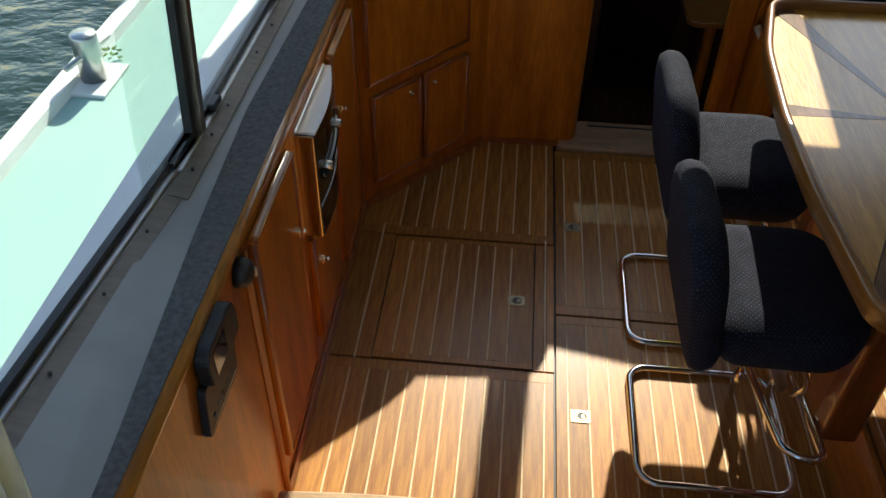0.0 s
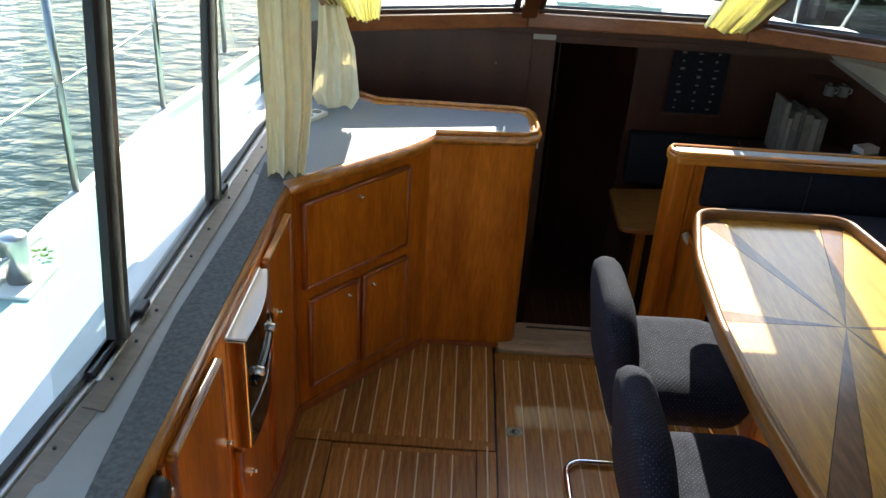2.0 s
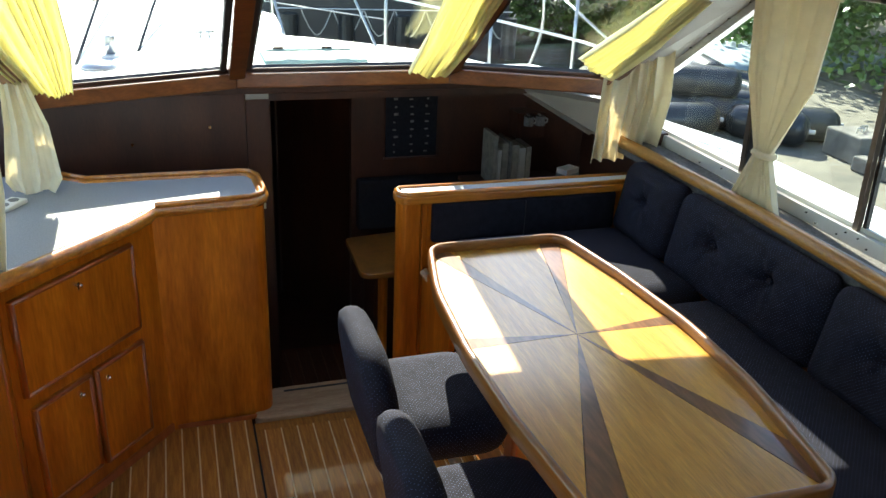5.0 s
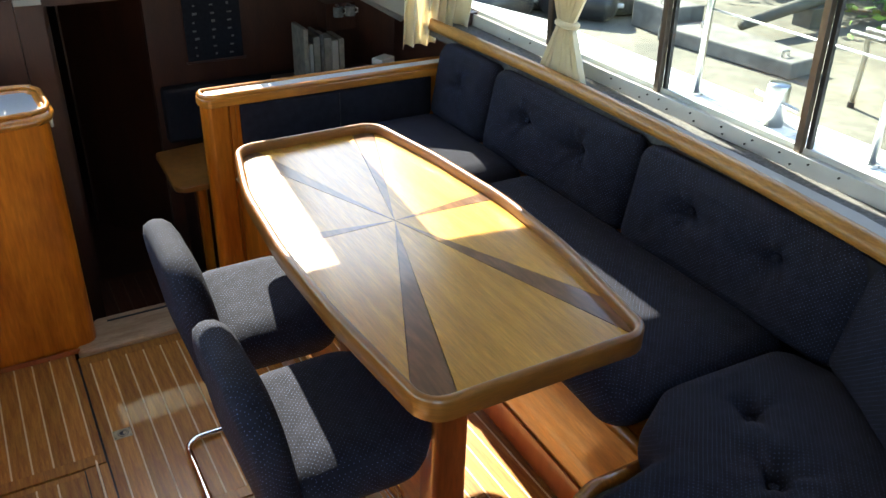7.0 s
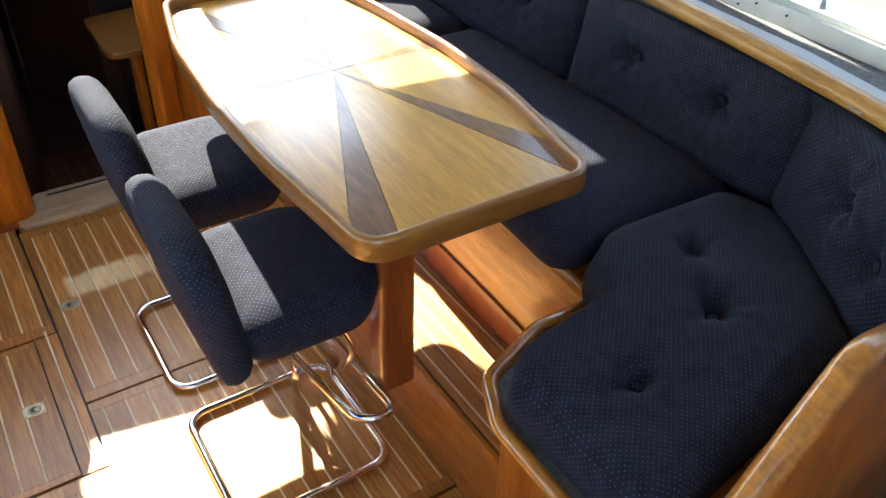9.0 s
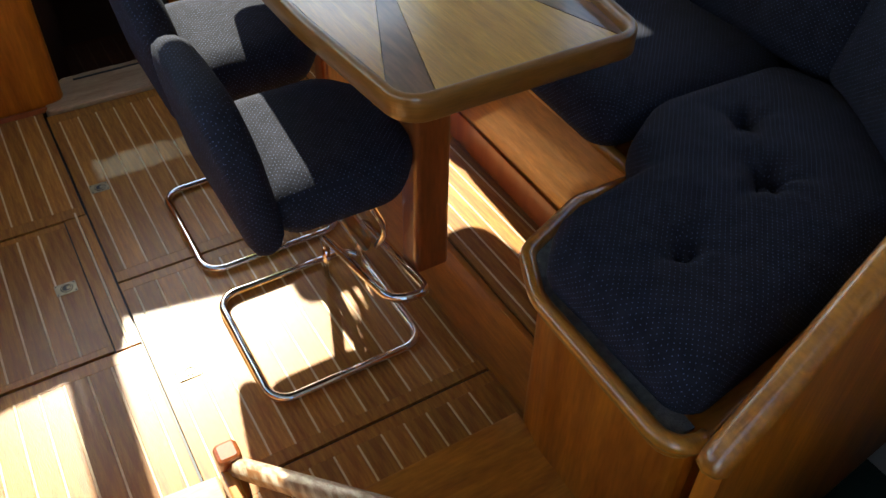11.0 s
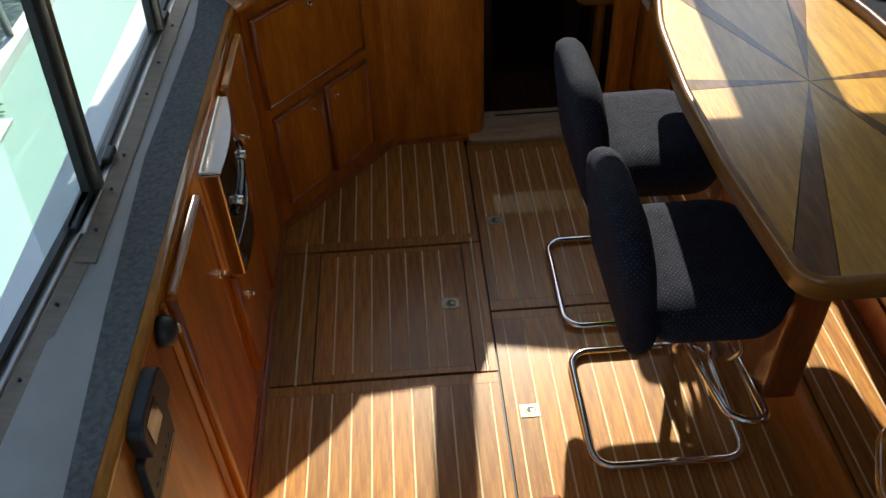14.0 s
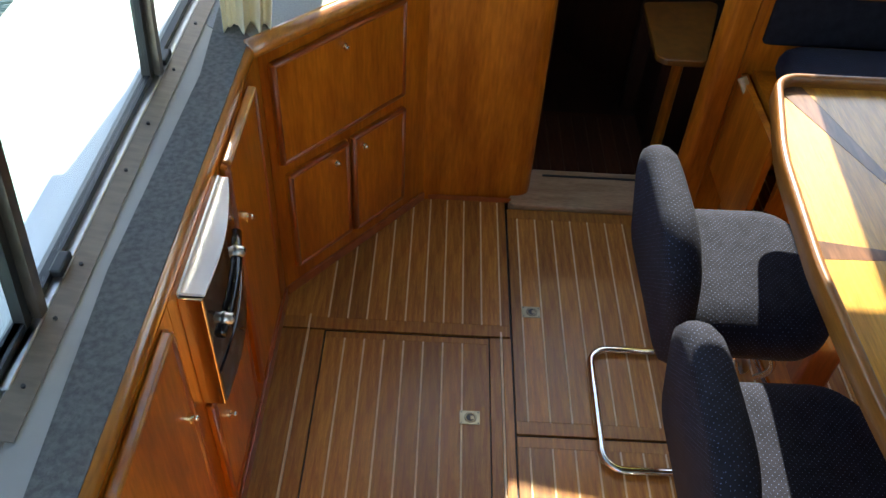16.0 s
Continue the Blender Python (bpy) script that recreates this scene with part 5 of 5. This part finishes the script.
curtain("curtain", "long cream curtain hanging over the port ledge", lerp_rows([((-0.80, 3.56, 1.66), (-0.645, 3.62, 1.66), 0.8), ((-0.775, 3.53, 1.10), (-0.645, 3.58, 1.10), 0.9), ((-0.765, 3.49, 0.845), (-0.66, 3.51, 0.865), 1.1)]), "sheer", 3, 0.024)
curtain("curtain", "bright yellow curtain gathered at the windscreen's port post", lerp_rows([((-0.74, 3.514, 1.658), (-0.449, 3.546, 1.658), 0.9), ((-0.716, 3.917, 1.409), (-0.469, 3.949, 1.409), 1.0), ((-0.657, 4.31, 1.189), (-0.52, 4.325, 1.184), 0.7)]), "yellow", 10, 0.036)
curtain("curtain", "cream curtain drape standing on the grey worktop", lerp_rows([((-0.715, 4.17, 1.35), (-0.66, 4.17, 1.34), 0.6), ((-0.725, 4.165, 1.12), (-0.59, 4.17, 1.12), 0.9), ((-0.745, 4.15, 0.94), (-0.570, 4.16, 0.94), 1.0), ((-0.725, 4.16, 0.890), (-0.60, 4.165, 0.890), 0.4)]), "sheer", 3, 0.014)
curtain("curtain", "bright yellow curtain bundled along the middle windscreen post", lerp_rows([((0.617, 3.621, 1.654), (0.806, 3.621, 1.645), 0.7), ((0.646, 3.957, 1.437), (0.818, 3.947, 1.427), 0.9), ((0.678, 4.285, 1.246), (0.815, 4.295, 1.226), 0.8)]), "yellow", 9, 0.045)
curtain("curtain", "bright yellow curtain bundled along the starboard windscreen post", lerp_rows([((1.335, 3.555, 1.638), (1.46, 3.56, 1.605), 0.6), ((1.305, 3.785, 1.485), (1.435, 3.795, 1.43), 0.8), ((1.262, 4.02, 1.337), (1.39, 4.03, 1.26), 0.8)]), "yellow", 9, 0.042)
curtain("curtain", "cream curtain falling behind the settee rail", lerp_rows([((1.40, 4.06, 1.35), (1.60, 3.93, 1.54), 0.6), ((1.40, 4.09, 1.12), (1.655, 3.99, 1.20), 1.0), ((1.395, 4.10, 0.905), (1.64, 4.04, 0.965), 1.2)]), "sheer", 6, 0.026)
curtain("curtain", "cream curtain tied at its waist by the starboard window", lerp_rows([((1.60, 3.50, 1.66), (1.60, 3.14, 1.66), 0.9), ((1.60, 3.46, 1.40), (1.60, 3.17, 1.40), 1.0), ((1.595, 3.36, 1.165), (1.595, 3.295, 1.165), 0.7), ((1.585, 3.40, 1.05), (1.585, 3.22, 1.05), 1.0), ((1.58, 3.43, 0.985), (1.58, 3.18, 1.0), 1.2)]), "sheer", 6, 0.016,
        tie=[(1.595 + 0.022 * math.cos(a), 3.327 + 0.042 * math.sin(a), 1.165) for a in (2 * math.pi * k / 14 for k in range(14))])
curtain("curtain", "cream curtain drawn to the aft end of the port window", lerp_rows([((-0.84, 1.62, 1.66), (-0.80, 1.74, 1.66), 0.8), ((-0.84, 1.58, 0.91), (-0.80, 1.67, 0.91), 1.0)]), "sheer", 4)


# ---- outside ----
structure("water", box(-300, -300, -0.9, 300, 300, -0.8), "water", "rippled grey-green river water", "water")
structure("deck_port", prism([(-1.55, -3), (-0.91, -3), (-0.91, 6.4), (0.0, 8.6), (-0.1, 9.0), (-0.75, 7.9), (-1.35, 6.2), (-1.55, 4.8)], 0.50, 0.56), "deck", "pale green painted port side deck", "deck")
edge = [(-1.565, -3, 0.56), (-1.565, 4.8, 0.56), (-1.37, 6.2, 0.56), (-0.77, 7.9, 0.56), (-0.1, 9.05, 0.56), (0.55, 8.3, 0.70), (1.6, 6.9, 0.76), (2.2, 5.6, 0.76), (2.46, 4.6, 0.76), (2.46, -3, 0.76)]
structure("bulwark", tube(edge, 0.045, 6), "white", "white painted deck edge", "deck")
hull = bmesh.new()
rows_ = [[hull.verts.new((x, y, -0.9 if k == 0 else z)) for x, y, z in edge] for k in (0, 1)]
for i in range(len(edge) - 1):
    hull.faces.new((rows_[0][i], rows_[0][i + 1], rows_[1][i + 1], rows_[1][i]))
hull.faces.new((rows_[0][-1], rows_[0][0], rows_[1][0], rows_[1][-1]))
structure("hull_side", hull, "white", "white steel hull side", "hull")
structure("deck_aft", box(-0.90, -3.0, 0.42, 1.67, 0.54, 0.47), "foredeck", "white aft deck behind the cockpit", "deck")
structure("deck_bow", prism([(0.95, 5.2), (1.68, 5.2), (1.58, 6.9), (0.5, 8.2), (-0.05, 8.7), (-0.7, 7.85), (-0.40, 7.65), (-0.05, 7.35), (0.3, 6.9)], 0.50, 0.548), "foredeck", "white bow deck below the fore cabin", "deck")
structure("deck_starboard", prism([(1.68, -3), (2.44, -3), (2.44, 4.6), (2.18, 5.6), (1.58, 6.9), (0.5, 8.3), (0.1, 8.6), (1.68, 5.2)], 0.70, 0.76), "foredeck", "white starboard side deck", "deck")
TRUNK = [(1.36, 4.6), (1.18, 5.0), (1.04, 5.23), (0.76, 5.47), (0.50, 5.66), (0.39, 5.72), (0.405, 5.95), (0.43, 6.5), (0.20, 7.1), (-0.05, 7.4), (-0.35, 7.6)]
fdk = prism([(-1.0, 4.6), TRUNK[0], (1.20, 4.95), (-1.0, 4.95)], 1.11, 1.16)
prism([(-1.0, 4.95), (0.22, 4.95), (0.22, 5.22), (-1.0, 5.22)], 1.11, 1.16, bm=fdk)
prism([(0.65, 4.95), (1.20, 4.95), (1.046, 5.22), (0.65, 5.22)], 1.11, 1.16, bm=fdk)
prism([(-1.0, 5.22), (1.046, 5.22)] + TRUNK[2:] + [(-0.7, 6.9), (-0.95, 6.0)], 1.11, 1.16, bm=fdk)
structure("foredeck", fdk, "foredeck", "white painted foredeck", "deck")
structure("foredeck_shoulder", prism([(1.29, 4.6), (1.72, 4.6), (1.52, 5.07), (1.06, 5.07)], 1.106, 1.118), "foredeck", "white shoulder beside the foredeck", "deck")
structure("trunk_side", quad([(-1.0, 4.6, 0.5), (-1.0, 5.4, 0.5), (-0.95, 6.0, 0.5), (-0.95, 6.0, 1.11), (-1.0, 5.4, 1.11), (-1.0, 4.6, 1.11)], 0.03), "white", "white side of the fore cabin", "wall")
for p, q in zip([(1.72, 4.6), (1.52, 5.07)] + TRUNK[2:], [(1.52, 5.07)] + TRUNK[2:]):
    structure("trunk_front", quad([(*p, 0.5), (*q, 0.5), (*q, 1.11), (*p, 1.11)], 0.03), "white", "white side of the fore cabin", "wall")


def stanchion_line(pts, h, base, name="railing", label="stainless tube railing along the side deck"):
    r = thing(name, label, "railing", "deck railings")
    for x, y in pts:
        s = part("stanchion", tube([(x, y, base), (x, y, base + h)], 0.014, 8), "steel", r, "", True)
        part("foot", tube([(x, y, base), (x, y, base + 0.012)], 0.03, 10), "steel", s)
    part("top_rail", tube([(x, y, base + h) for x, y in pts], 0.014, 8), "steel", r, "", True)
    part("mid_wire", tube([(x, y, base + h * 0.53) for x, y in pts], 0.005, 6), "steel", r, "", True)
    return r


stanchion_line([(-1.57, y) for y in (-0.5, 1.2, 2.75, 3.9, 4.85, 5.9)], 0.78, 0.58)
stanchion_line([(2.41, 0.6), (2.41, 1.75), (2.41, 2.70), (2.41, 3.50)], 0.64, 0.76)
bow_rail = thing("railing", "bright tube railing curving in towards the bow", "railing", "deck railings")
for x, y, z in ((2.14, 5.85, 1.39), (1.695, 6.10, 1.19)):
    part("stanchion", tube([(x, y, 0.76), (x, y, z)], 0.011, 8), "steel", bow_rail, "", True)
part("top_rail", tube(arc3([(2.24, 5.45, 1.39), (2.14, 5.85, 1.39), (1.75, 6.4, 1.40), (1.3, 7.0, 1.42)], 0.2), 0.011, 8), "steel", bow_rail, "", True)
part("mid_rail", tube(arc3([(2.24, 5.45, 1.09), (2.14, 5.85, 1.105), (1.695, 6.10, 1.19), (1.3, 7.0, 1.2)], 0.1), 0.009, 8), "white", bow_rail, "white painted mid rail", True)
part("brace", tube([(2.14, 6.24, 1.36), (2.32, 5.60, 1.08)], 0.008, 8), "steel", bow_rail, "", True)
part("curved_tube", tube(arc3([(2.11, 6.3, 1.39), (2.14, 6.3, 1.10), (2.02, 6.3, 0.76)], 0.25), 0.011, 8), "steel", bow_rail, "", True)
stanchion_line([(-1.2, 6.6), (-0.7, 7.8), (-0.1, 8.9), (0.6, 8.15), (1.3, 7.2)], 0.85, 0.58, "pulpit", "stainless bow pulpit round the fore end")


def bollard(x, y, z, s=1.0):
    c = thing("mooring_bollard", "stainless mooring bollard with a cross bar on the deck", "bollard", "deck bollards")
    part("base", box(x - 0.07 * s, y - 0.10 * s, z, x + 0.07 * s, y + 0.10 * s, z + 0.012, 0.003), "white", c, "white base plate")
    part("drum", tube([(x, y, z + 0.01), (x, y, z + 0.155 * s), (x, y, z + 0.165 * s)], 0.05 * s, 18, radii=[0.041 * s, 0.041 * s, 0.037 * s]), "steel", c, "", True)
    part("cross_bar", tube([(x - 0.02, y - 0.11 * s, z + 0.10 * s), (x + 0.02, y + 0.11 * s, z + 0.10 * s)], 0.009 * s, 8), "alu", c, "", True)
    return c


bollard(-1.488, 3.31, 0.56)
bollard(2.39, 3.10, 0.76, 1.0)
bollard(-0.44, 5.19, 1.16, 0.55)
twig = thing("leaf_sprig", "small sprig of green leaves lying on the deck", "leaves")
for k in range(12):
    a = k * 0.9
    b = moved(prism([(0, 0), (0.010, 0.006), (0.022, 0.0), (0.010, -0.006)], 0, 0.003), pose(-1.496 + 0.018 * math.cos(a * 2), 3.455 + 0.012 * math.sin(a * 3.1), 0.565 + 0.003 * k, 6 * math.sin(a), -8, math.degrees(a) * 2))
    part("leaf", b, "leaf", twig)
vent = thing("deck_ventilator", "low domed steel ventilator on the foredeck", "ventilator")
part("dome", tube([(-0.475, 4.93, z) for z in (1.16, 1.172, 1.185, 1.192)], 0.07, 20, radii=[0.075, 0.07, 0.045, 0.008]), "steel", vent, "", True)
cleat = thing("deck_cleat", "small dark cleat on the white foredeck", "cleat")
part("horn", tube([(-0.065, 5.68, 1.185), (0.03, 5.70, 1.185)], 0.007, 8), "steel", cleat, "", True)
for x in (-0.04, 0.005):
    part("leg", tube([(x, 5.69, 1.16), (x, 5.69, 1.185)], 0.007, 8), "steel", cleat)
fh = thing("deck_hatch", "foredeck skylight with a pale frame and dark hinges", "hatch")
for bx_ in ((0.205, 4.935, 0.665, 4.965), (0.205, 5.205, 0.665, 5.235), (0.205, 4.965, 0.235, 5.205), (0.635, 4.965, 0.665, 5.205)):
    part("frame", box(bx_[0], bx_[1], 1.105, bx_[2], bx_[3], 1.180, 0.004), "deck", fh)
part("pane", box(0.235, 4.965, 1.166, 0.635, 5.205, 1.172), "smoked", fh, "smoked translucent pane")
for x in (0.27, 0.50):
    part("hinge", box(x, 5.206, 1.176, x + 0.05, 5.23, 1.19, 0.003), "black", fh)
    part("dog", box(x + 0.02, 4.94, 1.178, x + 0.08, 4.96, 1.186, 0.003), "steel", fh)

# dark ship lying ahead
ship = thing("moored_ship", "dark-hulled ship lying ahead with white rails and hung ropes", "ship")
part("hull", prism([(0.9, 13.4), (1.3, 13.0), (4.4, 12.48), (4.4, 15.0), (1.2, 15.0)], -0.9, 0.62, 0.05), "hull", ship)
for z in (0.36, 0.58):
    part("rubbing_rail", tube([(1.2, 12.97, z), (4.4, 12.43, z + 0.02)], 0.009, 8), "white", ship, "white rubbing rail")
part("deckhouse", box(2.7, 13.2, 0.62, 4.3, 14.6, 1.9, 0.03), "hull", ship)
part("mast", tube([(2.2, 13.6, 0.6), (2.2, 13.6, 8.0)], 0.09, 10), "bark", ship)
for k in range(7):
    x = 1.5 + k * 0.42
    y = 12.90 - 0.169 * (x - 1.3)
    part("stanchion", tube([(x, y + 0.1, 0.6), (x, y + 0.1, 1.25)], 0.02, 6), "bark", ship)
    part("hung_rope", tube([(x + 0.42 * t, y - 0.04, 0.36 - 0.34 * math.sin(math.pi * t)) for t in (0, 0.1, 0.25, 0.4, 0.5, 0.6, 0.75, 0.9, 1.0)], 0.009, 6), "rope", ship)
    part("shroud", tube([(x, y + 0.05, 0.6), (2.2, 13.6, 7.5)], 0.014, 6), "rope", ship)
part("top_rope", tube([(1.5, 12.9, 1.2), (4.4, 12.4, 1.25)], 0.015, 6), "rope", ship)
for k in range(5):
    part("tyre_fender", tube([(1.35 + k * 0.75, 12.86 - 0.12 * k, -0.25), (1.35 + k * 0.75, 12.86 - 0.12 * k, 0.30)], 0.11, 12), "fender", ship)
stays = thing("forestay_rigging", "thin dark stays rising from the foredeck", "rigging")
for a_, b_, m_ in (((-0.57, 5.0, 1.16), (-0.51, 6.3, 1.36), "hull"), ((-0.33, 5.3, 1.16), (-0.21, 6.3, 1.37), "hull"), ((0.80, 5.36, 1.16), (0.757, 5.9, 1.42), "steel"), ((0.39, 5.74, 1.16), (0.40, 6.3, 1.295), "steel")):
    a_, b_ = Vector(a_), Vector(b_)
    part("stay", tube([a_, a_ + (b_ - a_) * 5.0], 0.0075, 8), m_, stays, "", True)
for x in (-0.20, -0.12, 0.0, 0.07):
    part("line", tube([(x + 0.2, 8.6, 1.15), (x + 0.05, 8.8, 3.2)], 0.006, 6), "rope", stays)
    part("block", box(x + 0.16, 8.58, 1.72 + x, x + 0.22, 8.66, 1.82 + x, 0.01), "black", stays, "black pulley block")

# quay to starboard
structure("quay", prism([(2.75, -6), (9, -6), (9, 9.2), (4.2, 9.2), (2.75, 7.5)], -0.9, 0.42), "concrete", "worn concrete quay", "quay")
structure("bank", box(5.6, -30, -0.9, 60, 11.2, 0.44), "earth", "planted river bank", "ground")
structure("bank_ahead", box(4.6, 17.3, -0.9, 60, 60, -0.3), "earth", "planted bank ahead", "ground")
for pts, z1 in (([(3.85, 4.17), (4.13, 4.20), (4.14, 5.10), (3.74, 5.13)], 0.515), ([(3.83, 5.18), (4.14, 5.14), (4.10, 5.46), (3.84, 5.50)], 0.60)):
    sl = thing("concrete_slab", "grey concrete slab lying on the quay", "slab", "quay slabs")
    part("block", prism(pts, 0.42, z1, 0.012), "slab", sl)
    for k, y in enumerate((pts[0][1] + 0.12, pts[2][1] - 0.12)):
        x = 3.90 + 0.06 * k
        part("lifting_eye", tube([(x, y, z1), (x, y, z1 + 0.03), (x + 0.05, y, z1 + 0.03), (x + 0.05, y, z1)], 0.007, 6), "steel", sl)
pipe = thing("pipe", "long grey pipe resting across the bank", "pipe")
part("tube", tube([(4.2, 4.87, 0.53), (6.1, 5.14, 0.67)], 0.05, 12, radii=[0.035, 0.06]), "concrete", pipe, "", True)
part("support", box(4.9, 4.90, 0.42, 5.1, 5.05, 0.55), "concrete", pipe)
rack = thing("tube_rack", "white tube rack standing on the quay", "rack")
for k in range(4):
    part("bar", tube([(3.66 + 0.12 * k, 2.45, 0.80), (3.72 + 0.12 * k, 3.78, 0.80)], 0.014, 8), "steel", rack, "", True)
for x, y in ((3.66, 2.60), (4.02, 2.60), (3.71, 3.70), (4.07, 3.70)):
    part("leg", tube(arc3([(x, y - 0.12, 0.80), (x + 0.02, y, 0.80), (x + 0.05, y, 0.72), (x + 0.07, y + 0.02, 0.42)], 0.05), 0.014, 8), "steel", rack, "", True)
    part("foot", tube([(x + 0.07, y + 0.02, 0.42), (x + 0.07, y + 0.02, 0.45)], 0.018, 8), "black", rack, "black rubber foot")
for k, (x, y, z, a) in enumerate(((3.08, 6.02, 0.535, 80), (3.62, 5.80, 0.535, 40), (3.86, 5.78, 0.535, 75), (3.35, 6.45, 0.535, 20), (3.55, 6.1, 0.535, 60), (3.75, 6.55, 0.535, -30), (3.4, 6.3, 0.73, 50), (4.05, 6.6, 0.535, 10), (3.3, 6.85, 0.535, 65), (3.7, 6.95, 0.535, 35), (3.85, 6.3, 0.535, 75), (3.62, 6.62, 0.73, -15), (4.15, 7.1, 0.535, 50))):
    f = thing("fender", "black rubber fender heaped on the quay", "fender", "heap of fenders")
    m = pose(x, y, z, 90, 0, a)
    part("body", moved(tube([(0, 0, -0.27), (0, 0, -0.25), (0, 0, -0.20), (0, 0, 0.20), (0, 0, 0.25), (0, 0, 0.27)], 0.115, 20, radii=[0.03, 0.085, 0.115, 0.115, 0.085, 0.03]), m), "fender", f, "", True)
    part("eye", moved(tube([(0, 0, 0.26), (0, 0, 0.31)], 0.016, 8), m), "rope", f)
boat = thing("covered_dinghy", "dinghy under a blue-grey tarpaulin on the quay", "boat")
part("cover", moved(blob(dense(rounded([(-1.2, -0.6), (1.2, -0.6), (1.2, 0.6), (-1.2, 0.6)], [0.3, 0.5, 0.5, 0.3]), 0.1), 0, 0.13, 0.05), pose(5.7, 8.4, 0.42, 0, 0, 8)), "tarp", boat, "", True)


# ---- bushes and trees: many small leaf cards on branching stems ----
def foliage(name, label, centre, size, count, seed, leaf=0.07, ground=0.42):
    rr = random.Random(seed)
    t = thing(name, label, "bush" if name == "bush" else "tree", "bank planting")
    b = bmesh.new()
    cx, cy, cz = centre
    for k in range(7):
        a = rr.uniform(0, 6.28)
        e = (cx + size[0] * 0.6 * math.cos(a), cy + size[1] * 0.6 * math.sin(a), cz + size[2] * rr.uniform(0.2, 0.8))
        tube([(cx, cy, cz - size[2]), ((cx + e[0]) / 2, (cy + e[1]) / 2, cz - size[2] * 0.3), e], 0.05, 5, bm=b, radii=[0.09, 0.05, 0.012])
    part("branches", b, "bark", t)
    verts, faces = [], []
    clumps = [(rr.gauss(0, 0.45), rr.gauss(0, 0.45), rr.uniform(-0.9, 0.9), rr.uniform(0.18, 0.38)) for _ in range(34)]
    for _ in range(count):
        ux, uy, uz, ur = rr.choice(clumps)
        p = Vector((cx + size[0] * (ux + rr.gauss(0, ur)), cy + size[1] * (uy + rr.gauss(0, ur)), cz + size[2] * (uz + rr.gauss(0, ur * 0.8))))
        if p.z < ground:
            p.z = ground + rr.uniform(0, 0.4)
        d = Vector((rr.gauss(0, 1), rr.gauss(0, 1), rr.gauss(0, 0.6))).normalized()
        s = d.cross(Vector((rr.gauss(0, 1), rr.gauss(0, 1), rr.gauss(0, 1)))).normalized()
        l = leaf * rr.uniform(0.6, 1.4)
        i = len(verts)
        verts += [p, p + d * l * 0.5 + s * l * 0.3, p + d * l, p + d * l * 0.5 - s * l * 0.3]
        faces.append((i, i + 1, i + 2, i + 3))
    me = bpy.data.meshes.new("leaves")
    me.from_pydata(verts, [], faces)
    me.materials.append(M["leaf"])
    ob = new("leaves", me)
    ob.parent = t
    return t


rs = random.Random(9)
for k in range(9):
    foliage("bush", "dense green bush on the bank", (6.2 + rs.uniform(-0.4, 0.9), -1.0 + k * 1.35, 1.3), (0.9, 0.9, 1.1), 5200, 20 + k, 0.085)
for k in range(9):
    foliage("tree", "leafy green tree overhanging the water ahead", (5.2 + k * 1.25 + rs.uniform(-0.3, 0.3), 16.6 - 0.15 * k + rs.uniform(-0.4, 0.4), 0.75), (1.4, 1.0, 1.15), 6500, 50 + k, 0.12, -0.45)
for k in range(5):
    foliage("tree", "leafy green tree behind the quay", (8.5 + rs.uniform(-0.6, 0.9), 3.0 + k * 2.6, 3.0), (1.6, 1.6, 2.3), 4200, 70 + k, 0.14)
